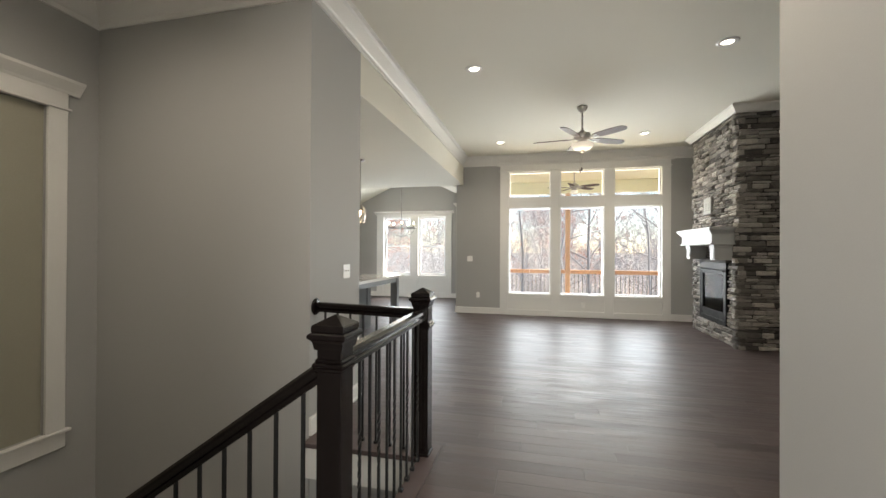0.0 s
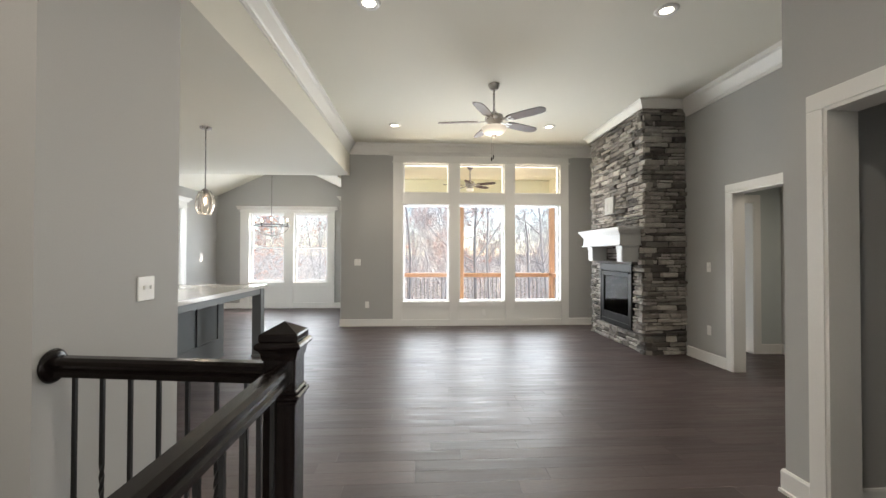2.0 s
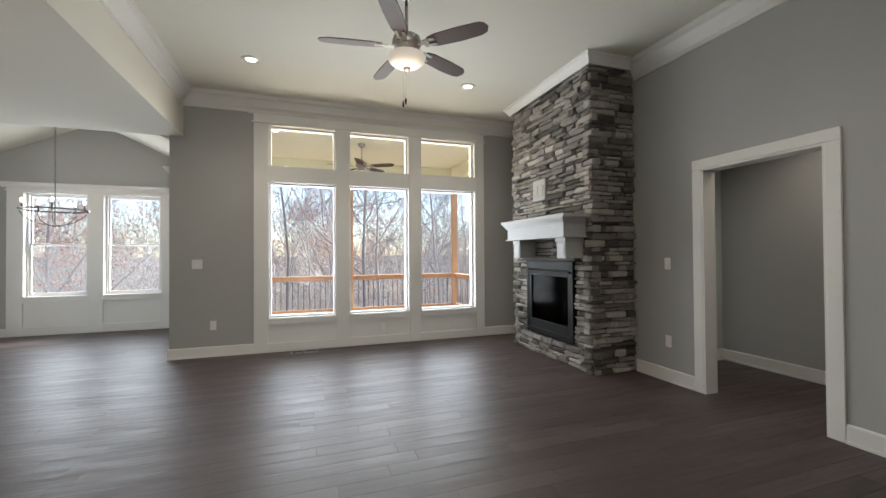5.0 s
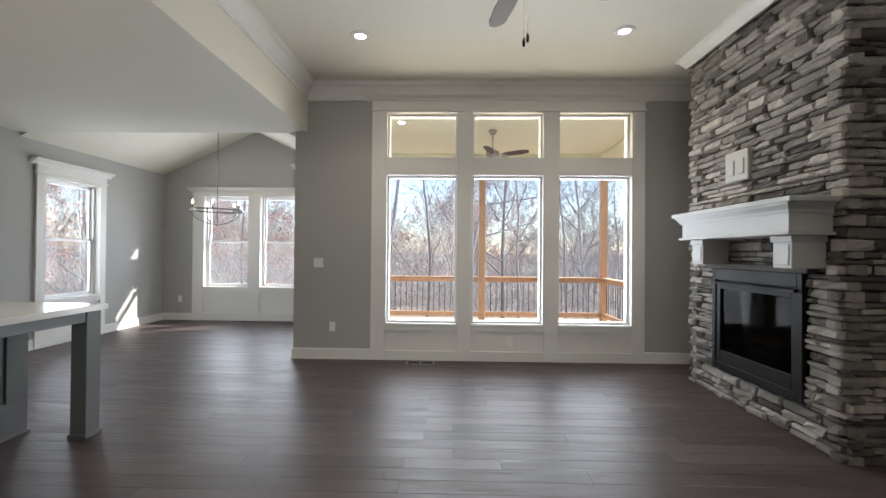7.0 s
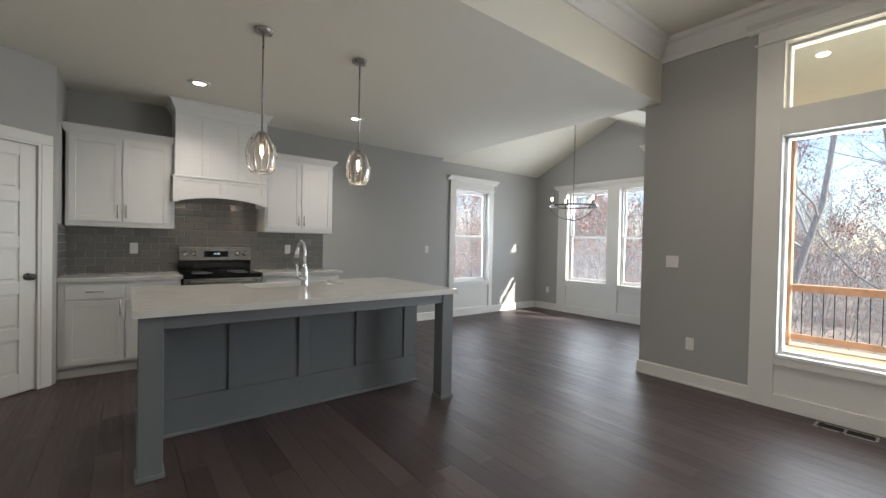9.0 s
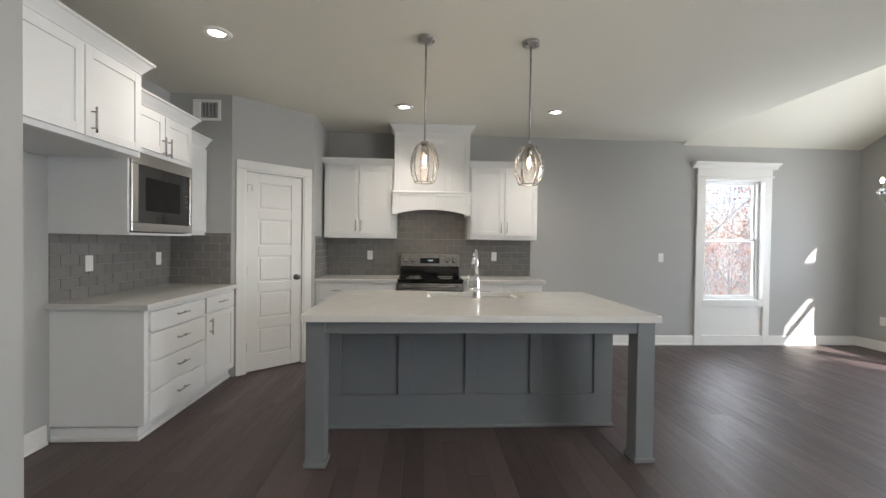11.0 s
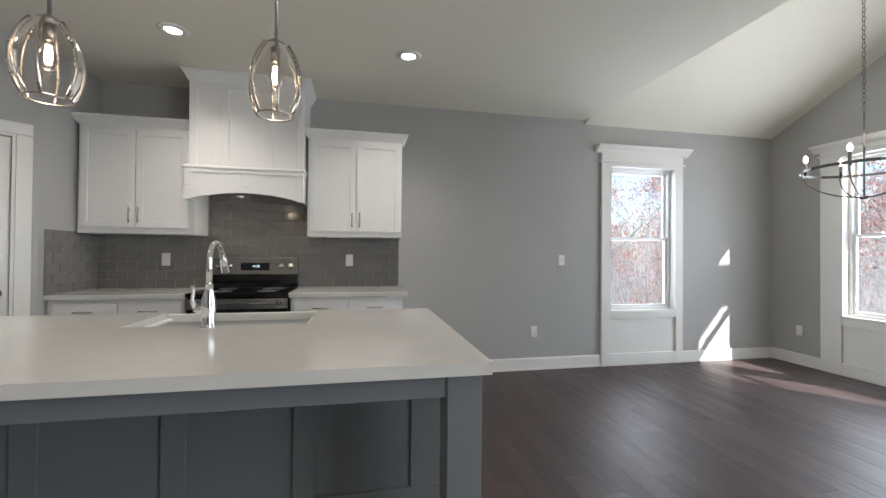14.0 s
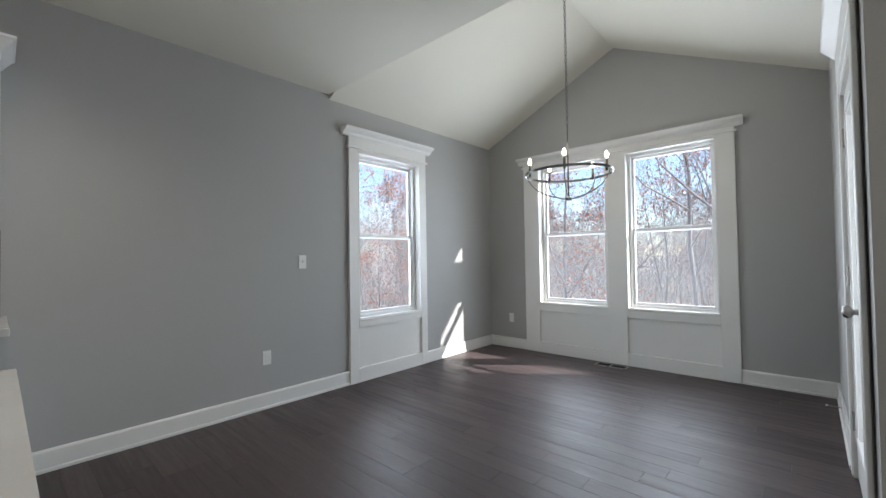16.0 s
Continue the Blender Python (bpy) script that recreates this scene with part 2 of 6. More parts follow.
def prism(outline, a, b, axis="x"):
    """A closed outline in the other two axes, drawn out from a to b."""
    bm = bmesh.new()
    put = {"x": lambda t, p, q: (t, p, q), "y": lambda t, p, q: (p, t, q), "z": lambda t, p, q: (p, q, t)}[axis]
    r0 = [bm.verts.new(put(a, *c)) for c in outline]
    r1 = [bm.verts.new(put(b, *c)) for c in outline]
    bm.faces.new(r0)
    bm.faces.new(r1[::-1])
    for i in range(len(outline)):
        j = (i + 1) % len(outline)
        bm.faces.new((r0[j], r0[i], r1[i], r1[j]))
    bmesh.ops.recalc_face_normals(bm, faces=list(bm.faces))
    return bm


def sweep(profile, path, closed=False):
    """Draws a profile of (out, up) along a level path of (x, y, z, nx, ny), n being the way out from the wall, mitred."""
    bm = bmesh.new()
    rings = [[bm.verts.new((x + nx * o, y + ny * o, z + u)) for o, u in profile] for x, y, z, nx, ny in path]
    k = len(profile)
    for p, q in zip(rings, rings[1:]):
        for i in range(k):
            bm.faces.new((p[i], p[(i + 1) % k], q[(i + 1) % k], q[i]))
    bm.faces.new(rings[0][::-1])
    bm.faces.new(rings[-1])
    bmesh.ops.recalc_face_normals(bm, faces=list(bm.faces))
    return bm


def thing(name, base=(0, 0, 0), rz=0.0, label="", category="", group="", kind=""):
    e = new(name)
    e.matrix_basis = pose(*base, 0, 0, rz)
    e.empty_display_size = 0.1
    return tagged(e, label, category, group, kind)


def world_of(ob):
    m = ob.matrix_basis.copy()
    while ob.parent:
        ob = ob.parent
        m = ob.matrix_basis @ m
    return m


def part(name, bm, mat, parent=None, label="", local=False):
    if parent is not None and not local:
        bm.transform(world_of(parent).inverted())
    me = bpy.data.meshes.new(name)
    bm.to_mesh(me)
    bm.free()
    me.materials.append(mat)
    ob = new(name, me)
    ob.parent = parent
    if label:
        ob["label"] = label
    return ob


def solid(name, bm, mat, label="", category="", group="", kind="structure"):
    return tagged(part(name, bm, mat), label, category, group, kind)


def piece(name, mesh, parent, m):
    ob = new(name, mesh)
    ob.parent = parent
    ob.matrix_basis = m
    return ob


def mesh_of(bm, name, mat):
    me = bpy.data.meshes.new(name)
    bm.to_mesh(me)
    bm.free()
    me.materials.append(mat)
    return me


def pierced(axis, f0, f1, a0, a1, z0, z1, holes=()):
    """A wall's boxes with openings left free. axis: the way it runs; f0, f1: its two faces; holes: (a0, a1, z0, z1)."""
    bm = bmesh.new()
    cuts = sorted({a0, a1, *[h[0] for h in holes], *[h[1] for h in holes]})
    for p, q in zip(cuts, cuts[1:]):
        mid = (p + q) / 2
        spans, z = [], z0
        for h in sorted((h for h in holes if h[0] < mid < h[1]), key=lambda h: h[2]):
            if h[2] > z:
                spans.append((z, h[2]))
            z = h[3]
        if z < z1:
            spans.append((z, z1))
        for s, t in spans:
            box(bm, *((p, f0, s, q, f1, t) if axis == "x" else (f0, p, s, f1, q, t)))
    bmesh.ops.remove_doubles(bm, verts=list(bm.verts), dist=0.0005)
    return bm

# ---- the large structure ----
XL, XR, YG, YB, XP, XS = -5.18, 3.25, 8.72, 11.29, -1.71, -1.56
XD = -1.72
DY0, DY1 = 8.93, 9.74
ZK, ZG = 2.750, 3.335

# sub-floor sheets; the boards lie on them
solid("floor", boxes((-5.3, 2.72, -0.25, 6.0, 11.4, -0.02), (-0.64, -1.6, -0.25, 6.0, 2.72, -0.02)), MORTAR, "dark sub-floor under the hardwood boards", "floor")

# great room window wall and the outer walls
G_COLS = [(-0.597, 0.278), (0.438, 1.312), (1.476, 2.363)]
G_ROWS = [(0.43, 2.245), (2.43, 3.0)]
solid("wall_north", pierced("x", YG, YG + 0.16, XP, 6.2, -0.2, 3.6, [(a, b, c, d) for a, b in G_COLS for c, d in G_ROWS]), WALL,
      "grey painted wall with three tall windows", "wall")
D_COLS = [(-4.415, -3.555), (-3.36, -2.51)]
solid("wall_dining_north", pierced("x", YB, YB + 0.16, XL - 0.16, XP + 0.16, -0.2, 3.75, [(a, b, 0.612, 2.32) for a, b in D_COLS]), WALL,
      "grey painted gable wall with a double window", "wall")
solid("wall_west", pierced("y", XL - 0.16, XL, 4.0, YB, -0.2, 3.0, [(9.04, 9.90, 0.605, 2.262)]), WALL, "grey painted side wall with one window", "wall")
solid("wall_dining_east", pierced("y", XD, XD + 0.16, YG + 0.16, YB, -0.2, 3.2, [(DY0, DY1, -0.03, 2.06)]), WALL,
      "grey painted wall with a glazed door", "wall")
solid("wall_east", pierced("y", XR, XR + 0.12, 3.41, YG, -0.2, 3.6, [(4.715, 5.632, -0.03, 2.02)]), WALL, "grey painted wall with a cased opening", "wall")
solid("wall_hall_end", boxes((1.77, 3.22, -0.2, XR, 3.41, 3.6)), WALL, "grey painted wall end beside the hall", "wall")
solid("wall_hall_door", pierced("y", 1.77, 1.91, 2.18, 3.22, -0.2, 3.6, [(2.28, 3.17, -0.03, 2.045)]), WALL, "grey painted hall wall with a cased opening", "wall")
solid("wall_hall", boxes((1.06, -1.6, -0.2, 1.2, 2.18, 3.6), (1.2, 2.04, -0.2, 3.3, 2.18, 3.6)), WALL, "grey painted hall wall", "wall")
solid("wall_closet", boxes((3.1, 2.18, -0.2, 3.25, 3.22, 3.6)), WALL, "grey painted closet wall", "wall")
# Unseen wall behind the start; its opening is added for the fill lamp.
solid("wall_hall_back", pierced("x", -1.75, -1.6, -0.78, 1.2, -0.2, 3.6, [(-0.45, 0.9, 0.0, 2.6)]), WALL, "plain grey closing wall with a tall opening added for fill light", "wall")
solid("wall_hall_west", boxes((-0.78, -1.6, -0.2, -0.64, 0.40, 3.6)), WALL, "grey painted hall wall by the stairs", "wall")
# stairwell
solid("wall_stair_north", boxes((-3.75, 2.71, -2.9, XS, 2.76, 3.6)), WALL, "grey painted tall stairwell wall", "wall")
solid("wall_stair_return", boxes((XS - 0.14, 2.76, -0.2, XS, 3.53, 3.6)), WALL, "grey painted wall end with a switch", "wall")
solid("wall_stair_west", pierced("y", -3.67, -3.52, 0.26, 2.71, -2.9, 3.6, [(1.30, 2.345, -0.05, 2.385)]), WALL, "grey painted landing wall with a trimmed panel", "wall")
solid("landing_panel", boxes((-3.75, 1.301, -0.049, -3.545, 2.344, 2.384)), OLIVE, "flat olive-grey panel inside the white trim", "panel")
solid("wall_stair_south", boxes((-3.75, 0.26, -2.9, -0.64, 0.40, 3.6)), WALL, "grey painted stairwell side wall", "wall")
solid("wall_stair_under", boxes((-0.62, 0.40, -2.9, -0.50, 2.72, -0.25), (-1.56, 2.72, -2.9, -0.5, 2.80, -0.25)), WALL, "plain wall below the hall floor", "wall")
solid("floor_lower", boxes((-3.75, 0.26, -3.0, -0.5, 2.80, -2.9)), CARPET, "carpeted lower floor of the stairwell", "floor")
# kitchen shell
solid("wall_kitchen_south", boxes((-3.93, 2.762, -0.2, XS - 0.14, 2.80, 3.0)), WALL, "grey painted wall behind the microwave run", "wall")
solid("wall_pantry_return", boxes((-4.07, 2.762, -0.2, -3.93, 3.38, 3.0)), WALL, "grey painted return wall with an air grille", "wall")
solid("wall_pantry_north", boxes((XL, 3.89, -0.2, -4.50, 4.02, 3.0)), WALL, "grey painted pantry side wall", "wall")
# diagonal pantry wall, with its door opening
PA, PB = Vector((-3.93, 3.38)), Vector((-4.50, 4.02))
PLEN = (PB - PA).length
PANG = math.degrees(math.atan2(PB.y - PA.y, PB.x - PA.x))
P_D0, P_D1 = (PLEN - 0.615) / 2, (PLEN + 0.615) / 2
pw = thing("wall_pantry", (PA.x, PA.y, 0), PANG, "grey painted diagonal pantry wall", "wall", kind="structure")
part("wall", pierced("x", 0.0, 0.12, 0.0, PLEN, -0.2, 3.0, [(P_D0, P_D1, -0.03, 2.05)]), WALL, pw, local=True)
# ceilings
solid("ceiling_great_room", boxes((XS, 3.41, ZG, 3.3, 8.8, ZG + 0.2), (-3.75, 0.26, ZG, 3.3, 3.41, ZG + 0.2), (-0.78, -1.75, ZG, 1.2, 0.26, ZG + 0.2)), CEIL,
      "smooth off-white painted ceiling", "ceiling")
ck = boxes((XL - 0.1, 2.76, ZK, XS - 0.1, 8.744, ZK + 0.02), (XS - 0.1, 3.53, ZK, XS, 8.72, ZG + 0.1))
solid("ceiling_kitchen", ck, CEIL, "smooth off-white kitchen ceiling with a dropped edge", "ceiling")
XM, ZV, ZE = (XL + XD) / 2, 3.525, 2.705
vb = prism([(XL, ZE), (XM, ZV), (XD, ZE), (XD, ZE + 0.3), (XM, ZV + 0.3), (XL, ZE + 0.3)], 8.745, YB, "y")
solid("ceiling_dining", vb, CEIL, "off-white vaulted dining ceiling", "ceiling")
solid("vault_end", prism([(XL, ZK + 0.021), (XP + 0.1, ZK + 0.021), (XP + 0.1, ZE + 0.3), (XM, ZV + 0.3), (XL, ZE + 0.3)], 8.645, 8.744, "y"), CEIL, "gable end over the flat ceiling edge", "ceiling")
solid("ceiling_side_rooms", boxes((3.37, 3.3, 2.75, 6.2, 9.0, 2.85), (1.91, 2.18, 2.75, 3.1, 3.22, 2.85)), CEIL, "plain white ceiling of the side rooms", "ceiling")
# side rooms
solid("wall_vestibule", boxes((4.55, 4.1, -0.2, 4.67, 6.42, 2.8), (3.37, 4.0, -0.2, 4.67, 4.1, 2.8)), WALL, "grey painted vestibule wall", "wall")
solid("wall_bedroom_south", pierced("x", 6.42, 6.54, 3.37, 6.2, -0.2, 2.8, [(3.43, 4.17, -0.03, 2.02)]), BLUE_WALL, "painted wall with a bedroom doorway", "wall")
solid("wall_bedroom_east", pierced("y", 6.0, 6.15, 6.54, YG, -0.2, 2.8, [(6.9, 8.4, 0.5, 2.2)]), BLUE_WALL, "pale bedroom wall with a window opening", "wall")
solid("carpet", boxes((3.37, 6.54, -0.02, 6.0, YG, 0.006)), CARPET, "light beige bedroom carpet", "carpet")

# ---- trim ----
BASE_H = 0.128
BASE_PROFILE = [(0, 0), (0.024, 0), (0.024, 0.018), (0.016, 0.022), (0.016, BASE_H - 0.012), (0.010, BASE_H), (0, BASE_H)]
CROWN_PROFILE = [(0, 0), (0, -0.20), (0.018, -0.20), (0.022, -0.165), (0.035, -0.15), (0.085, -0.06), (0.11, -0.045), (0.115, 0)]


def run(name, profile, path, label, mat=TRIM):
    return solid(name, sweep(profile, path), mat, label, "trim")


def baseboard(*path):
    run("baseboard", BASE_PROFILE, path, "white painted wooden baseboard")


baseboard((XP, YG + 0.16, 0, -1, 0), (XP, YG, 0, -1, -1), (-0.766, YG, 0, 0, -1))
baseboard((2.506, YG, 0, 0, -1), (XR, YG, 0, -1, -1), (XR, 8.07, 0, -1, 0))
baseboard((XR, 6.40, 0, -1, 0), (XR, 5.722, 0, -1, 0))
baseboard((XR, 4.624, 0, -1, 0), (XR, 3.41, 0, -1, 1), (1.77, 3.41, 0, -1, 1), (1.77, 3.259, 0, -1, 0))
baseboard((XL, 6.66, 0, 1, 0), (XL, 8.934, 0, 1, 0))
baseboard((XL, 9.991, 0, 1, 0), (XL, YB, 0, 1, -1), (-4.612, YB, 0, 0, -1))
baseboard((-2.368, YB, 0, 0, -1), (XD, YB, 0, -1, -1), (XD, DY1 + 0.09, 0, -1, 0))
baseboard((XS, 2.71, 0, 1, 0), (XS, 3.53, 0, 1, 1), (XS - 0.14, 3.53, 0, 0, 1))
baseboard((1.06, -1.6, 0, -1, 0), (1.06, 2.18, 0, -1, 1), (1.77, 2.18, 0, 0, 1))
baseboard((4.55, 4.1, 0, -1, 0), (4.55, 6.42, 0, -1, -1), (4.26, 6.42, 0, 0, -1))
baseboard((1.91, 3.22, 0, 0, -1), (3.1, 3.22, 0, 0, -1))
baseboard((-2.62, 2.80, 0, 0, 1), (-1.70, 2.80, 0, 0, 1))
baseboard((3.37, YG, 0, 0, -1), (6.0, YG, 0, 0, -1))


def crown(*path):
    run("crown_molding", CROWN_PROFILE, path, "white painted crown molding under the ceiling")


crown((XS, 8.72, ZG, 0, -1), (XR, YG, ZG, -1, -1), (XR, 8.07, ZG, -1, 0))
crown((XR, 6.40, ZG, -1, 0), (XR, 3.41, ZG, -1, 1), (1.77, 3.41, ZG, -1, 1), (1.77, 2.18, ZG, -1, 0))
crown((XS, 8.62, ZG, 1, 0), (XS, 2.71, ZG, 1, -1), (-3.52, 2.71, ZG, 1, -1), (-3.52, 0.40, ZG, 1, 0))
run("crown_molding", [(0, 0), (0, -0.105), (0.014, -0.105), (0.02, -0.085), (0.06, -0.03), (0.075, -0.022), (0.08, 0)],
    [(XR, 8.08, ZG, 0, 1), (2.645, 8.08, ZG, -1, 1), (2.645, 6.39, ZG, -1, -1), (XR, 6.39, ZG, 0, -1)], "white painted narrow crown molding above the stone")


def casing(name, base, rz, width, height, depth=0.12, w=0.088, cap=False, both=True):
    """Flat white casing and jamb lining round an opening; local x along the wall, y into it."""
    t = thing(name, base, rz, "white painted flat casing round an opening", "door casing", kind="structure")
    sides = (-0.018, depth + 0.018) if both else (-0.018,)
    for k, f in enumerate(sides):
        a, b = (f, 0.0) if f < 0 else (depth, f)
        for u in (-w, width):
            part("casing_side", boxes((u, a, 0, u + w, b, height), bevel=0.003), TRIM, t, local=True)
        part("casing_head", boxes((-w, a, height + 0.001, width + w, b, height + w), bevel=0.003), TRIM, t, local=True)
    part("jamb", boxes((-0.002, -0.012, 0, 0.018, depth + 0.012, height - 0.018)), TRIM, t, local=True)
    part("jamb", boxes((width - 0.018, -0.012, 0, width + 0.002, depth + 0.012, height - 0.018)), TRIM, t, local=True)
    part("head_jamb", boxes((-0.002, -0.012, height - 0.018, width + 0.002, depth + 0.012, height + 0.002)), TRIM, t, local=True)
    return t


casing("door_frame_1", (XR, 5.632, 0), -90, 0.917, 2.02)
casing("door_frame_2", (1.77, 3.17, 0), -90, 0.89, 2.045, 0.14)
casing("door_frame_3", (3.43, 6.42, 0), 0, 0.74, 2.02)


def craft_window(name, base, rz, cols, rows, outer, cap_z, head_z, panel, hung, label, screens=False):
    """A white craftsman window wall: boards, apron panels, jamb linings, sashes and panes. Local x along the wall, y outwards."""
    t = thing(name, base, rz, label, "window", kind="structure")
    F = -0.032
    edges = [outer[0], *[e for c in cols for e in c], outer[1]]
    for i in range(0, len(edges), 2):
        part("stile", boxes((edges[i], F, 0, edges[i + 1], 0, head_z), bevel=0.002), TRIM, t, local=True)
    bands = [(0.0, panel[0]), (panel[1], rows[0][0])] + [(rows[i][1], rows[i + 1][0]) for i in range(len(rows) - 1)] + [(rows[-1][1], head_z)]
    for a, b in cols:
        for c, d in bands:
            if d - c > 0.004:
                part("rail", boxes((a + 0.0005, F + 0.001, c, b - 0.0005, 0, d), bevel=0.0015), TRIM, t, local=True)
        part("apron_panel", boxes((a, -0.006, panel[0], b, -0.001, panel[1])), TRIM, t, local=True)
        part("sill", boxes((a - 0.004, F - 0.005, rows[0][0] - 0.010, b + 0.004, 0.02, rows[0][0] + 0.002), bevel=0.003), TRIM, t, local=True)
        for z0, z1 in rows:
            g = 0.085
            for s in ((a, F, z0, a + 0.014, g, z1), (b - 0.014, F, z0, b, g, z1), (a, F, z1 - 0.014, b, g, z1), (a, F, z0, b, g, z0 + 0.014)):
                part("jamb_lining", boxes(s), TRIM, t, local=True)
            a2, b2, c2, d2 = a + 0.014, b - 0.014, z0 + 0.014, z1 - 0.014
            fw = 0.028 if hung else 0.022
            part("window_frame", boxes((a2, g - 0.03, c2, a2 + fw, g + 0.05, d2), (b2 - fw, g - 0.03, c2, b2, g + 0.05, d2), (a2 + fw, g - 0.03, d2 - fw, b2 - fw, g + 0.05, d2),
                                       (a2 + fw, g - 0.03, c2, b2 - fw, g + 0.05, c2 + fw), bevel=0.002), VINYL, t, local=True)
            if hung:
                mz = (c2 + d2) / 2
                sw = 0.026
                for k, (s0, s1, off) in enumerate(((c2 + fw, mz + 0.018, 0.0), (mz - 0.018, d2 - fw, 0.028))):
                    y0 = g - 0.012 + off
                    sa, sb = a2 + fw, b2 - fw
                    sash = part("sash", boxes((sa, y0, s0, sa + sw, y0 + 0.026, s1), (sb - sw, y0, s0, sb, y0 + 0.026, s1),
                                              (sa + sw, y0, s0, sb - sw, y0 + 0.026, s0 + sw), (sa + sw, y0, s1 - sw, sb - sw, y0 + 0.026, s1), bevel=0.0015), VINYL, t, local=True)
                    pane = part("pane", boxes((sa + sw, y0 + 0.010, s0 + sw, sb - sw, y0 + 0.016, s1 - sw)), SCREEN if k == 0 and screens else GLASS, sash, local=True)
                    pane.visible_shadow = False
                for q in (0.3, 0.7):
                    part("sash_lock", boxes((a2 + (b2 - a2) * q - 0.03, g - 0.03, mz + 0.016, a2 + (b2 - a2) * q + 0.03, g - 0.004, mz + 0.03), bevel=0.004), VINYL, t, local=True)
            else:
                pane = part("pane", boxes((a2 + fw, g + 0.008, c2 + fw, b2 - fw, g + 0.016, d2 - fw)), GLASS, t, local=True)
                pane.visible_shadow = False
    o0, o1 = outer
    part("head_bead", boxes((o0 - 0.022, F - 0.016, head_z, o1 + 0.022, 0, head_z + 0.018), bevel=0.004), TRIM, t, local=True)
    part("head_board", boxes((o0, F - 0.002, head_z + 0.018, o1, 0, cap_z - 0.075), bevel=0.002), TRIM, t, local=True)
    prof = [(0, 0), (F, 0), (F - 0.012, 0.012), (F - 0.02, 0.03), (F - 0.072, 0.058), (F - 0.078, 0.075), (0, 0.075)]
    part("cap", prism([(y, cap_z - 0.075 + z) for y, z in prof], o0 - 0.07, o1 + 0.07, "x"), TRIM, t, local=True)
    return t


craft_window("window_1", (0, YG, 0), 0, G_COLS, G_ROWS, (-0.765, 2.504), 3.195, 3.0, (0.115, 0.36), False,
             "three tall white-trimmed fixed windows with transoms and apron panels")
craft_window("window_2", (0, YB, 0), 0, D_COLS, [(0.612, 2.32)], (-4.612, -2.369), 2.462, 2.335, (0.135, 0.522), True,
             "pair of white-trimmed double-hung windows with apron panels", True)
craft_window("window_3", (XL, 0, 0), 90, [(9.04, 9.90)], [(0.605, 2.262)], (8.935, 9.99), 2.475, 2.285, (0.135, 0.53), True,
             "white-trimmed double-hung window with an apron panel", True)
# trimmed panel on the landing wall
nt = thing("landing_panel_trim", (-3.52, 0, 0), 90, "white painted trim round the landing panel", "trim", kind="structure")
for s in ((1.17, -0.022, -0.05, 1.30, 0, 2.385), (2.345, -0.022, -0.05, 2.475, 0, 2.385)):
    part("casing_side", boxes(s, bevel=0.003), TRIM, nt, local=True)
for s in ((1.14, -0.05, -0.07, 2.50, 0, -0.05), (1.17, -0.024, -0.19, 2.475, 0, -0.07), (1.15, -0.034, 2.385, 2.495, 0, 2.403), (1.17, -0.024, 2.403, 2.475, 0, 2.515)):
    part("trim_board", boxes(s, bevel=0.003), TRIM, nt, local=True)
part("cap", prism([(0, 2.515), (-0.024, 2.515), (-0.035, 2.535), (-0.085, 2.595), (-0.09, 2.615), (0, 2.615)], 1.09, 2.555, "x"), TRIM, nt, local=True)

# ---- fireplace ----
FX0, FX1, FY0, FY1, FZ = 2.645, XR, 6.39, 8.08, 3.24
rng = random.Random(7)
fp = thing("fireplace", (2.95, 7.23, 0), 0, "floor-to-ceiling grey ledgestone fireplace with a black gas firebox", "fireplace")
BX0, BX1, BZ0, BZ1 = 6.695, 7.662, 0.27, 1.175
core = boxes((FX0 + 0.055, FY0 + 0.055, 0, FX1 - 0.004, BX0 - 0.01, FZ), (FX0 + 0.055, BX1 + 0.01, 0, FX1 - 0.004, FY1 - 0.055, FZ), (FX0 + 0.055, BX0 - 0.01, 0, FX1 - 0.004, BX1 + 0.01, BZ0 - 0.01),
             (FX0 + 0.055, BX0 - 0.01, BZ1 + 0.01, FX1 - 0.004, BX1 + 0.01, FZ), (FX0 + 0.45, BX0 - 0.01, BZ0 - 0.01, FX1 - 0.004, BX1 + 0.01, BZ1 + 0.01))
part("chimney_core", core, MORTAR, fp, "dark recessed joints behind the stones")


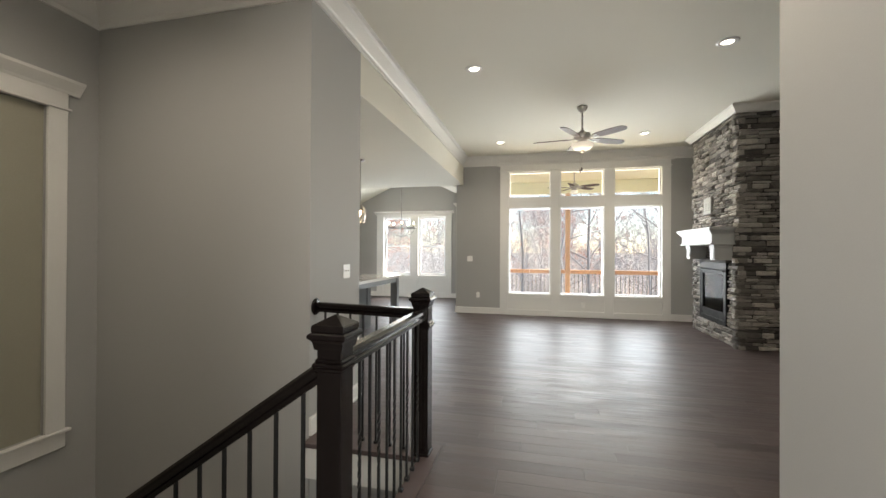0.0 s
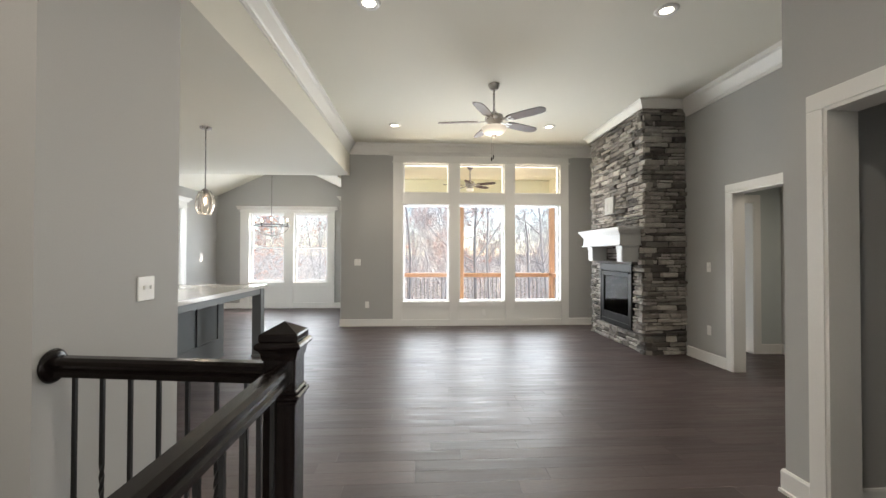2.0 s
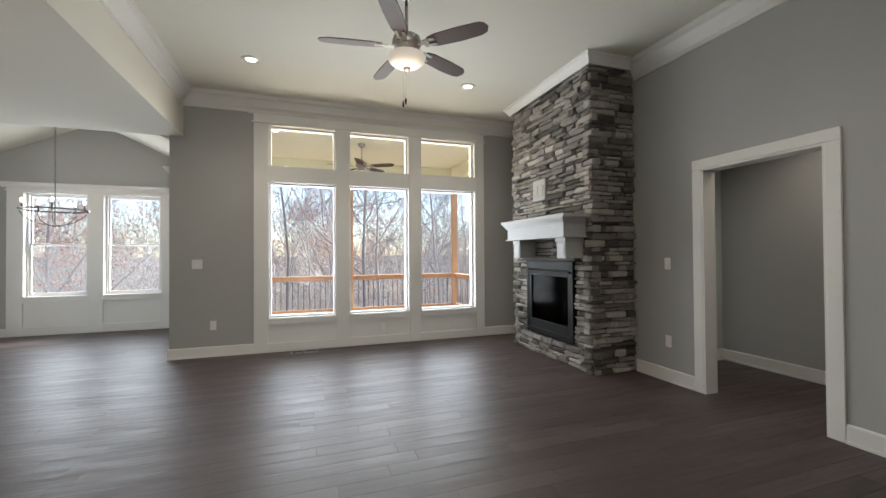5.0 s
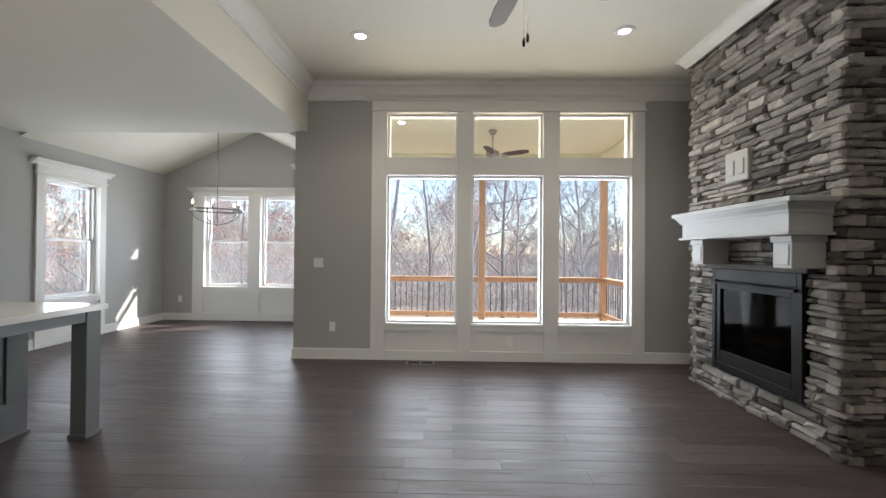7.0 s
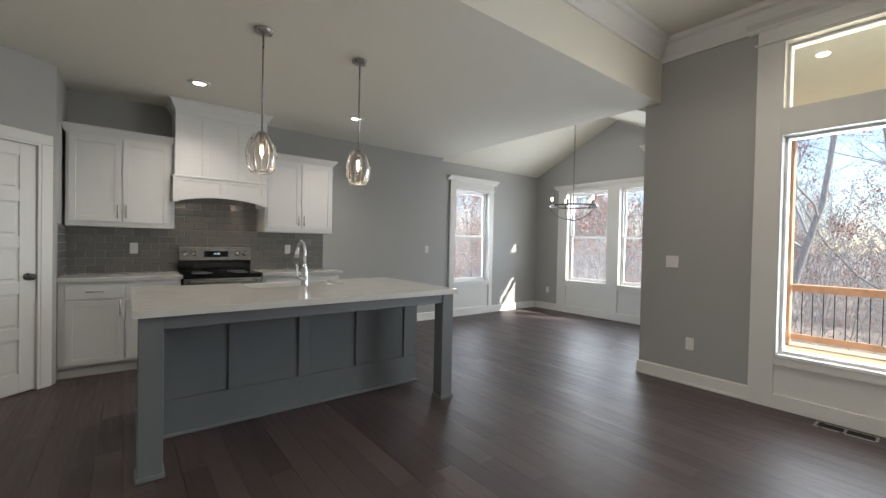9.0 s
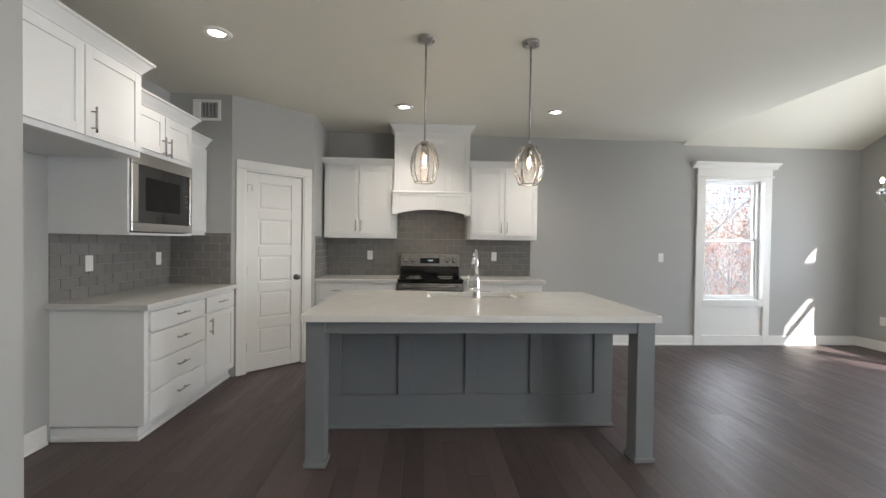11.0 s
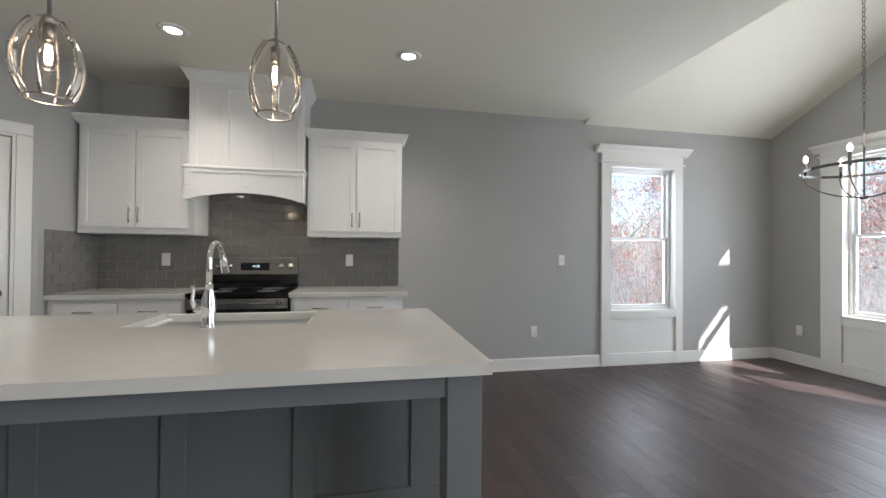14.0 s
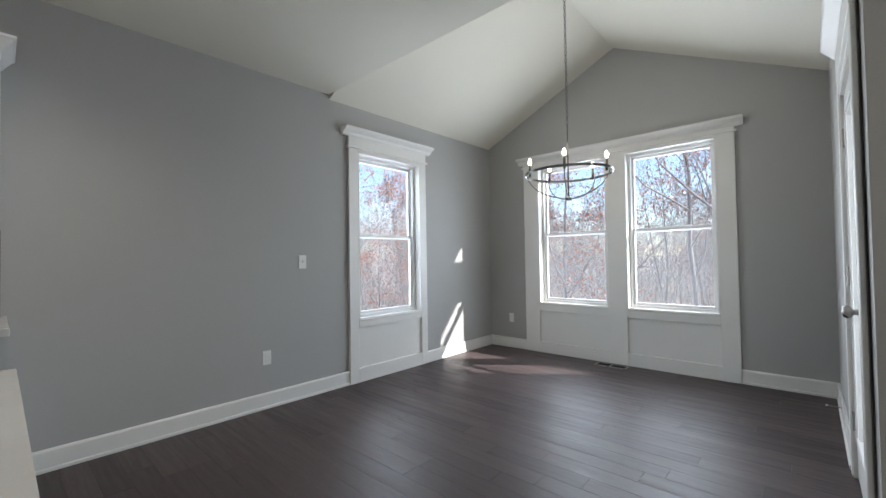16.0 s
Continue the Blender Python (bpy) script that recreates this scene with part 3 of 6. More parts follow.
def stone_mesh(r):
    """One split-faced stone: length 1 along x, height 1, face towards -y, worn round at the edges and rough in front."""
    bm = bmesh.new()
    nx, nz = 5, 3
    front = {}
    tilt_x, tilt_z = r.uniform(-0.014, 0.014), r.uniform(-0.010, 0.010)
    for i in range(nx + 1):
        for k in range(nz + 1):
            ex, ez = i in (0, nx), k in (0, nz)
            d = r.uniform(-0.010, 0.010) + tilt_x * (i / nx - 0.5) + tilt_z * (k / nz - 0.5)
            d += r.uniform(0.012, 0.024) if ex or ez else 0.0
            d += 0.010 if ex and ez else 0.0
            us = (0.0, 0.07, 0.34, 0.66, 0.93, 1.0)[i]
            x = us + (r.uniform(0.0, 0.022) * (1 if i == 0 else -1) if ex else r.uniform(-0.03, 0.03))
            zs = (0.0, 0.22, 0.78, 1.0)[k]
            z = zs + (r.uniform(0.0, 0.11) * (1 if k == 0 else -1) if ez else r.uniform(-0.08, 0.08))
            front[i, k] = bm.verts.new((x, d, z))
    back = [bm.verts.new(c) for c in ((0, 0.09, 0), (1, 0.09, 0), (1, 0.09, 1), (0, 0.09, 1))]
    for i in range(nx):
        for k in range(nz):
            bm.faces.new((front[i, k], front[i + 1, k], front[i + 1, k + 1], front[i, k + 1]))
    bm.faces.new([front[i, 0] for i in range(nx, -1, -1)] + [back[0], back[1]])
    bm.faces.new([front[i, nz] for i in range(nx + 1)] + [back[2], back[3]])
    bm.faces.new([front[0, k] for k in range(nz + 1)] + [back[3], back[0]])
    bm.faces.new([front[nx, k] for k in range(nz, -1, -1)] + [back[1], back[2]])
    return bm


STONES = [mesh_of(stone_mesh(random.Random(40 + i)), "stone", STONE) for i in range(24)]


def rows_of(r, z0, z1):
    out, z = [], z0
    while z < z1 - 0.02:
        h = min(r.choice((0.036, 0.046, 0.054, 0.062, 0.07, 0.08)), z1 - z)
        if z1 - z - h < 0.024:
            h = z1 - z
        out.append((z, h))
        z += h
    return out


spots = []
for z, h in rows_of(rng, 0.0, FZ):
    # front face, running from the near corner (small y) to the far end
    y = FY0 + rng.choice((0.0, 0.045))
    while y < FY1 - 0.02:
        L = min(rng.uniform(0.11, 0.33), FY1 - y)
        if FY1 - y - L < 0.06:
            L = FY1 - y
        spans = [(y, y + L)]
        if z + h > BZ0 + 0.005 and z < BZ1 - 0.005:
            spans = [s for s in ((y, min(y + L, BX0)), (max(y, BX1), y + L)) if s[1] - s[0] > 0.012]
        for a, b in spans:
            spots.append(("front", a, b, z, h, rng.uniform(-0.026, 0.018)))
        y += L
    x = FX0 + rng.choice((0.0, 0.05))
    while x < FX1 - 0.02:
        L = min(rng.uniform(0.12, 0.34), FX1 - x)
        if FX1 - x - L < 0.06:
            L = FX1 - x
        spots.append(("near", x, x + L, z, h, rng.uniform(-0.026, 0.018)))
        x += L
    if z > 0:
        spots.append(("far", FX0 + 0.03, FX0 + 0.30, z, h, 0.0))
        spots.append(("far", FX0 + 0.30, FX1, z, h, 0.0))
stone_list = []
for face, a, b, z, h, d in spots:
    g = 0.003
    S = Matrix.Diagonal((b - a - g, 1.0, h - g * 0.8, 1))
    if face == "front":
        m = pose(FX0 + d + 0.03, b - g / 2, z, 0, 0, -90) @ S
    elif face == "near":
        m = pose(a + g / 2, FY0 + d + 0.03, z) @ S
    else:
        m = pose(b - g / 2, FY1 - 0.03, z, 0, 0, 180) @ S
    stone_list.append((face, z, rng.choice(STONES), m))
inv = world_of(fp).inverted()
near_first = [s for s in stone_list if s[0] != "far" and 0.25 < s[1] < 1.75]
chosen = set(id(s) for s in near_first[:300])
rest = bmesh.new()
for s in stone_list:
    if id(s) in chosen:
        piece("stone", s[2], fp, inv @ s[3])
    else:
        tmp = bmesh.new()
        tmp.from_mesh(s[2])
        tmp.transform(s[3])
        me = bpy.data.meshes.new("tmp")
        tmp.to_mesh(me)
        tmp.free()
        rest.from_mesh(me)
        bpy.data.meshes.remove(me)
ob = part("stonework", rest, STONE, fp, "rest of the stacked grey ledge stones")
ob["kind"] = "stuff"
part("lintel", boxes((FX0 - 0.03, BX0 - 0.07, BZ1 + 0.002, FX0 + 0.05, BX1 + 0.07, BZ1 + 0.05), bevel=0.006), STONE, fp)
part("plate_backing", boxes((FX0 - 0.012, 7.20, 1.93, FX0 + 0.03, 7.48, 2.19), bevel=0.006), PLATE, fp, "pale wall box for television wiring")
for y0 in (7.245, 7.36):
    part("outlet_plate", boxes((FX0 - 0.02, y0, 1.985, FX0 - 0.012, y0 + 0.075, 2.115), bevel=0.003), PLATE, fp)
# gas firebox
fb = part("firebox", boxes((FX0 - 0.004, BX0, BZ0, FX0 + 0.02, BX0 + 0.045, BZ1), (FX0 - 0.004, BX1 - 0.045, BZ0, FX0 + 0.02, BX1, BZ1), (FX0 - 0.004, BX0 + 0.045, BZ1 - 0.10, FX0 + 0.02, BX1 - 0.045, BZ1),
                           (FX0 - 0.004, BX0 + 0.045, BZ0, FX0 + 0.02, BX1 - 0.045, BZ0 + 0.06), bevel=0.003), BLACK_METAL, fp, "black metal firebox surround")
part("hood_strip", boxes((FX0 - 0.035, BX0 + 0.03, BZ1 - 0.135, FX0 + 0.01, BX1 - 0.03, BZ1 - 0.115), bevel=0.004), BLACK_METAL, fb)
part("inner_frame", boxes((FX0 + 0.004, BX0 + 0.045, BZ0 + 0.06, FX0 + 0.035, BX0 + 0.10, BZ1 - 0.13), (FX0 + 0.004, BX1 - 0.10, BZ0 + 0.06, FX0 + 0.035, BX1 - 0.045, BZ1 - 0.13),
                          (FX0 + 0.004, BX0 + 0.10, BZ0 + 0.06, FX0 + 0.035, BX1 - 0.10, BZ0 + 0.17), (FX0 + 0.004, BX0 + 0.10, BZ1 - 0.18, FX0 + 0.035, BX1 - 0.10, BZ1 - 0.13), bevel=0.003), BLACK_METAL, fb)
part("fire_glass", boxes((FX0 + 0.022, BX0 + 0.10, BZ0 + 0.17, FX0 + 0.026, BX1 - 0.10, BZ1 - 0.18)), glass_material("fire_glass", (0.35, 0.35, 0.35), 0.0, (0.28, 0.28, 0.28), 1.22), fb, "dark reflective glass")
part("fire_chamber", boxes((FX0 + 0.03, BX0 + 0.05, BZ0 + 0.07, FX0 + 0.44, BX0 + 0.07, BZ1 - 0.1), (FX0 + 0.03, BX1 - 0.07, BZ0 + 0.07, FX0 + 0.44, BX1 - 0.05, BZ1 - 0.1),
                           (FX0 + 0.42, BX0 + 0.07, BZ0 + 0.07, FX0 + 0.44, BX1 - 0.07, BZ1 - 0.1), (FX0 + 0.03, BX0 + 0.07, BZ0 + 0.07, FX0 + 0.42, BX1 - 0.07, BZ0 + 0.10),
                           (FX0 + 0.03, BX0 + 0.07, BZ1 - 0.12, FX0 + 0.42, BX1 - 0.07, BZ1 - 0.10)), BLACK_METAL, fb)
for p, q, r in (((2.78, 6.90, 0.50), (2.80, 7.45, 0.50), 0.045), ((2.90, 6.88, 0.55), (2.86, 7.38, 0.60), 0.05), ((2.76, 6.98, 0.57), (2.96, 7.20, 0.66), 0.038), ((2.78, 7.40, 0.56), (2.95, 7.22, 0.68), 0.035)):
    pts = [Vector(p).lerp(Vector(q), i / 6) + Vector((0, 0, 0.012 * math.sin(i * 1.7))) for i in range(7)]
    part("log", tube(pts, r, 9, taper=[r * (0.85 + 0.2 * math.sin(i * 2.3) ** 2) for i in range(7)]), LOG, fb)
part("burner", boxes((2.72, 6.82, 0.37, 3.0, 7.55, 0.455), bevel=0.01), LOG, fb)
# mantel shelf on two corbels
ma = thing("mantel", (2.6, 7.1, 1.44), 0, "white wooden mantel shelf on two block corbels, paint darkened for shade", "mantel")
MY0, MY1, MX = 6.50, 7.71, 2.39
part("shelf_top", boxes((MX - 0.06, MY0 - 0.08, 1.645, FX0 + 0.03, MY1 + 0.08, 1.68), bevel=0.004), MANTEL_SHADED, ma)
part("crown", sweep([(0, 0), (0.012, 0), (0.02, 0.02), (0.045, 0.05), (0.05, 0.065), (0, 0.065)],
                    [(FX0 + 0.02, MY1, 1.58, 0, 1), (MX, MY1, 1.58, -1, 1), (MX, MY0, 1.58, -1, -1), (FX0 + 0.02, MY0, 1.58, 0, -1)]), MANTEL_SHADED, ma)
part("beam", boxes((MX, MY0, 1.455, FX0 + 0.03, MY1, 1.644), bevel=0.003), MANTEL_SHADED, ma)
part("bottom_bead", boxes((MX - 0.022, MY0 - 0.022, 1.435, FX0 + 0.03, MY1 + 0.022, 1.455), bevel=0.004), MANTEL_SHADED, ma)
for y0 in (6.535, 7.475):
    part("corbel", boxes((2.44, y0, 1.215, FX0 + 0.02, y0 + 0.16, 1.434), bevel=0.004), MANTEL_SHADED, ma)
    part("corbel_cap", boxes((2.428, y0 - 0.012, 1.39, FX0 + 0.02, y0 + 0.172, 1.4345), bevel=0.004), MANTEL_SHADED, ma)
    part("corbel_face", boxes((2.433, y0 + 0.02, 1.235, 2.44, y0 + 0.14, 1.375), bevel=0.003), MANTEL_SHADED, ma)


# ---- ceiling fans and lamps ----
def ceiling_fan(name, at, drop, radius, turn, blade_mat, metal, label):
    f = thing(name, at, turn, label, "ceiling fan")
    part("canopy", turned([(0.0, 0), (0.07, 0), (0.072, -0.015), (0.055, -0.05), (0.03, -0.075), (0.0, -0.075)]), metal, f, local=True)
    part("downrod", turned([(0.0125, -0.07), (0.0125, -drop + 0.06)], 12), metal, f, local=True)
    part("motor", turned([(0.0, -drop + 0.07), (0.03, -drop + 0.07), (0.05, -drop + 0.045), (0.105, -drop + 0.025), (0.115, -drop - 0.02), (0.10, -drop - 0.055), (0.06, -drop - 0.07), (0.06, -drop - 0.10),
                          (0.085, -drop - 0.11), (0.085, -drop - 0.125), (0.0, -drop - 0.125)], 28), metal, f, local=True)
    for i in range(5):
        a = 72 * i
        M = pose(0, 0, -drop - 0.045, 0, 0, a)
        bm = bmesh.new()
        top, bot = [], []
        outline = [(0.19, -0.045), (0.26, -0.062), (0.45, -0.068), (radius - 0.05, -0.062), (radius - 0.015, -0.04), (radius, 0.0), (radius - 0.02, 0.045), (radius - 0.07, 0.064), (0.45, 0.072), (0.26, 0.064), (0.19, 0.045)]
        for x, y in outline:
            top.append(bm.verts.new((x, y, 0.004)))
            bot.append(bm.verts.new((x, y, -0.004)))
        bm.faces.new(top)
        bm.faces.new(bot[::-1])
        for k in range(len(outline)):
            j = (k + 1) % len(outline)
            bm.faces.new((top[j], top[k], bot[k], bot[j]))
        bm.transform(M @ pose(0, 0, 0, -12, 0, 0))
        bl = part("blade", bm, blade_mat, f, local=True)
        arm = boxes((0.07, -0.014, -0.006, 0.17, 0.014, 0.004), (0.16, -0.04, -0.012, 0.25, -0.014, -0.004), (0.16, 0.014, -0.012, 0.25, 0.04, -0.004), (0.15, -0.04, -0.012, 0.175, 0.04, -0.003), bevel=0.003)
        arm.transform(M @ pose(0, 0, 0, -12, 0, 0))
        part("blade_arm", arm, metal, bl, local=True)
    return f


fan = ceiling_fan("ceiling_fan", (0.613, 6.01, ZG), 0.40, 0.67, 28, BLADE, NICKEL, "brushed nickel ceiling fan with five dark blades and a lit bowl")
part("light_bowl", turned([(0.09, -0.505), (0.140, -0.512), (0.150, -0.526), (0.136, -0.562), (0.10, -0.590), (0.04, -0.606), (0.0, -0.609)], 28), FROST, fan, "glowing frosted glass bowl", local=True)
part("finial", turned([(0.0, -0.606), (0.03, -0.610), (0.026, -0.624), (0.01, -0.634), (0.0, -0.636)], 16), NICKEL, fan, local=True)
for dx, low in ((-0.012, 0.86), (0.014, 0.83)):
    ch = part("pull_chain", tube([(dx, 0.03, -0.60), (dx, 0.03, -low)], 0.0016, 5), NICKEL, fan, local=True)
    part("chain_pull", turned([(0.0, -low), (0.006, -low - 0.006), (0.009, -low - 0.03), (0.007, -low - 0.05), (0.0, -low - 0.053)], 10, (dx, 0.03, 0)), BLACK_METAL, ch, local=True)
fl = bpy.data.lights.new("fan_lamp", "POINT")
fl.energy, fl.color, fl.shadow_soft_size = 1.2, (1.0, 0.84, 0.62), 0.12
new("fan_lamp", fl).location = (0.613, 6.01, ZG - 0.74)


def downlight(at, watts=16, color=(1.0, 0.90, 0.76), cone=140):
    d = thing("downlight", at, 0, "round white recessed ceiling downlight, lit", "downlight", "recessed ceiling lights")
    part("trim_ring", turned([(0.052, -0.003), (0.060, -0.012), (0.090, -0.008), (0.096, 0.0), (0.052, 0.0)], 28), TRIM, d, local=True)
    part("lens", turned([(0.0, -0.004), (0.052, -0.004), (0.052, -0.001), (0.0, -0.001)], 28), DOWN, d, "glowing warm white lens", local=True)
    s = bpy.data.lights.new("downlight_lamp", "SPOT")
    s.energy, s.color, s.spot_size, s.spot_blend, s.shadow_soft_size = watts * 6, color, radians(cone), 0.9, 0.06
    new("downlight_lamp", s).matrix_world = look((at[0], at[1], at[2] - 0.03), (at[0], at[1], 0))


for p in ((-0.67, 4.52), (1.776, 4.48), (-0.67, 7.61), (1.766, 7.54)):
    downlight((*p, ZG), 2.8)
for p, w in (((-2.73, 3.82), 1.7), ((-4.112, 5.03), 3.0), ((-4.128, 6.637), 3.0)):
    downlight((*p, ZK), w, (1.0, 0.93, 0.83))
# Unseen stair and hall downlights, added to brighten the stairwell and hall walls.
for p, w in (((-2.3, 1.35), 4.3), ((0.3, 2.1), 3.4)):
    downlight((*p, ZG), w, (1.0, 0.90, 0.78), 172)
# Unseen vestibule downlight, added as fill.
downlight((3.95, 5.2, 2.75), 2.2)


# ---- wall plates, vents ----
def plate(kind, at, rz, gangs=1):
    """Wall plate; local x along the wall, face towards -y."""
    word = "outlet" if kind == "outlet" else "light switch"
    p = thing("outlet" if kind == "outlet" else "light_switch", at, rz, "white plastic %s on the wall" % ("duplex outlet" if kind == "outlet" else "light switch plate"), word, "wall plates")
    w = 0.035 + 0.023 * (gangs - 1)
    part("plate", boxes((-w, -0.007, -0.058, w, 0, 0.058), bevel=0.003), PLASTIC, p, local=True)
    for g in range(gangs):
        u = (g - (gangs - 1) / 2) * 0.046
        if kind == "outlet":
            for z in (-0.02, 0.02):
                part("socket", boxes((u - 0.016, -0.010, z - 0.014, u + 0.016, -0.006, z + 0.014), bevel=0.004), PLASTIC, p, local=True)
        else:
            part("toggle", boxes((u - 0.005, -0.018, -0.004, u + 0.005, -0.006, 0.014), bevel=0.002), PLASTIC, p, local=True)
    return p


plate("switch", (-1.41, YG, 1.162), 0, 2)
plate("outlet", (-1.233, YG, 0.39), 0)
plate("switch", (XR, 6.008, 1.16), -90)
plate("outlet", (XR, 6.008, 0.396), -90)
plate("switch", (XL, 8.462, 1.183), 90)
plate("outlet", (XL, 8.143, 0.408), 90)
plate("outlet", (-4.85, YB, 0.391), 0)
plate("switch", (XS, 3.27, 1.148), 90, 2)
plate("outlet", (0.905, YG - 0.008, 0.24), 0)


def floor_vent(at, rz):
    v = thing("floor_vent", at, rz, "dark bronze floor register set in the boards", "floor vent", "floor registers")
    part("frame", boxes((-0.165, -0.065, 0, 0.165, -0.05, 0.006), (-0.165, 0.05, 0, 0.165, 0.065, 0.006), (-0.165, -0.05, 0, -0.15, 0.05, 0.006), (0.15, -0.05, 0, 0.165, 0.05, 0.006), (-0.008, -0.05, 0, 0.008, 0.05, 0.006)), NICKEL, v, local=True)
    part("pan", boxes((-0.15, -0.05, 0.0005, 0.15, 0.05, 0.001)), BLACK_METAL, v, local=True)
    for i in range(22):
        u = -0.143 + i * 0.0136
        part("louver", boxes((u, -0.05, 0.001, u + 0.004, 0.05, 0.005)), BLACK_METAL, v, local=True)


floor_vent((-0.15, 8.585, 0.0), 0)
floor_vent((-3.505, 11.145, 0.0), 0)
gr = thing("air_grille", (-3.93, 3.145, 2.593), 90, "white return air grille on the pantry wall", "air grille")
part("frame", boxes((-0.13, -0.012, -0.1, 0.13, 0, -0.075), (-0.13, -0.012, 0.075, 0.13, 0, 0.1), (-0.13, -0.012, -0.075, -0.06, 0, 0.075), (0.06 + 0.04, -0.012, -0.075, 0.13, 0, 0.075), bevel=0.003), PLASTIC, gr, local=True)
part("backing", boxes((-0.06, -0.002, -0.075, 0.1, 0, 0.075)), BLACK_METAL, gr, local=True)
for i in range(12):
    part("slat", boxes((-0.056 + i * 0.013, -0.005, -0.075, -0.053 + i * 0.013, -0.002, 0.075)), PLASTIC, gr, local=True)

# ---- stairs, newels and railings ----
RISE, GO = 0.18, 0.255
st = thing("staircase", (-0.66, 0.92, -1.26), 0, "carpeted switchback stairs with white risers going down", "stairs", kind="structure")
for i in range(7):
    x1 = -0.66 - GO * i
    part("tread", boxes((x1 - GO - 0.02, 0.40, -RISE * (i + 1) - 0.03, x1, 1.40, -RISE * (i + 1)), bevel=0.006), CARPET, st)
    part("riser", boxes((x1 - 0.02, 0.40, -RISE * (i + 1) - 0.02, x1, 1.40, -RISE * i - 0.03)), TRIM, st)
part("landing", boxes((-3.52, 0.40, -1.46, -2.445, 2.71, -1.26)), CARPET, st)
for i in range(8):
    x0 = -2.445 + GO * i
    part("tread", boxes((x0, 1.50, -1.26 - RISE * (i + 1) - 0.03, x0 + GO + 0.02, 2.71, -1.26 - RISE * (i + 1)), bevel=0.006), CARPET, st)
    part("riser", boxes((x0, 1.50, -1.26 - RISE * (i + 1) - 0.02, x0 + 0.02, 2.71, -1.26 - RISE * i - 0.03)), TRIM, st)
part("stringer", prism([(-0.66, 0.02), (-0.66, -0.35), (-2.5, -1.66), (-2.5, -1.20)], 1.40, 1.50, "y"), TRIM, st)
solid("stair_nosing", boxes((-0.715, 1.50, -0.03, -0.602, 2.80, 0.003), (XS + 0.02, 2.60, -0.03, -0.716, 2.80, 0.003), bevel=0.002), FLOOR, "dark wooden edge board round the stairwell", "trim")
solid("stair_skirt", boxes((-0.66, 1.50, -0.25, -0.63, 2.62, -0.03), (XS + 0.02, 2.625, -0.25, -0.63, 2.655, -0.03)), TRIM, "white painted skirt under the stairwell edge", "trim")


def newel(at, low, high, w, collar):
    n = thing("newel_post", at, 0, "dark espresso square newel post with a pyramid cap", "newel post", "newel posts")
    part("post", boxes((-w, -w, low, w, w, high - 0.06), bevel=0.003), ESPRESSO, n, local=True)
    k = 2 ** 0.5
    for name, prof in (("cap", ((0.0, -0.014), (0.060, -0.014), (0.063, -0.010), (0.063, 0.008), (0.060, 0.013), (0.0, 0.047))),
                       ("cap_mould", ((0.0, -0.040), (0.065, -0.040), (0.072, -0.034), (0.074, -0.027), (0.072, -0.019), (0.065, -0.014), (0.0, -0.014))),
                       ("cap_cove", ((0.0, -0.075), (0.054, -0.075), (0.057, -0.064), (0.059, -0.050), (0.064, -0.040), (0.0, -0.040)))):
        c = turned([(r * k, high + z) for r, z in prof], 4)
        c.transform(pose(0, 0, 0, 0, 0, 45))
        for f in c.faces:
            f.smooth = False
        part(name, c, ESPRESSO, n, local=True)
    for z0, z1, s in ((collar - 0.025, collar - 0.008, 1.12), (collar - 0.008, collar + 0.008, 1.30), (collar + 0.008, collar + 0.022, 1.14)):
        part("collar", boxes((-w * s, -w * s, z0, w * s, w * s, z1), bevel=0.005), ESPRESSO, n, local=True)
    if low >= -0.01:
        part("foot", boxes((-w * 1.12, -w * 1.12, 0, w * 1.12, w * 1.12, 0.02), bevel=0.004), ESPRESSO, n, local=True)
    return n


N1, N2 = (-0.69, 1.465, 0.0), (-0.708, 2.67, 0.0)
newel(N1, -0.2, 1.045, 0.048, 0.915)
newel(N2, 0.0, 1.038, 0.052, 0.843)
RAIL = [(-0.03, 0.0), (0.03, 0.0), (0.03, 0.018), (0.022, 0.024), (0.026, 0.032), (0.032, 0.042), (0.03, 0.056), (0.018, 0.066), (-0.018, 0.066), (-0.03, 0.056), (-0.032, 0.042), (-0.026, 0.032), (-0.022, 0.024), (-0.03, 0.018)]


def rail(parent, p, q):
    p, q = Vector(p), Vector(q)
    side = (q - p).cross(Vector((0, 0, 1))).normalized()
    up = side.cross((q - p).normalized())
    bm = bmesh.new()
    ends = [[bm.verts.new(e + side * u + up * v) for u, v in RAIL] for e in (p, q)]
    n = len(RAIL)
    for i in range(n):
        bm.faces.new((ends[0][i], ends[0][(i + 1) % n], ends[1][(i + 1) % n], ends[1][i]))
    bm.faces.new(ends[0][::-1])
    bm.faces.new(ends[1])
    return part("handrail", bm, ESPRESSO, parent)


def baluster(parent, at, low, high, twist):
    bm = bmesh.new()
    n = 40 if twist else 4
    rings = []
    for i in range(n + 1):
        t = i / n
        z = low + (high - low) * t
        a = 0.0
        if twist:
            a = 2 * math.pi * 1.5 * min(max((t - 0.35) / 0.3, 0), 1)
        rings.append([bm.verts.new((at[0] + 0.0085 * math.cos(a + math.pi / 4 + math.pi / 2 * k), at[1] + 0.0085 * math.sin(a + math.pi / 4 + math.pi / 2 * k), z)) for k in range(4)])
    for p, q in zip(rings, rings[1:]):
        for k in range(4):
            bm.faces.new((p[k], p[(k + 1) % 4], q[(k + 1) % 4], q[k]))
    b = part("baluster", bm, IRON, parent)
    part("shoe", boxes((at[0] - 0.014, at[1] - 0.014, low, at[0] + 0.014, at[1] + 0.014, low + 0.022), bevel=0.004), IRON, b)


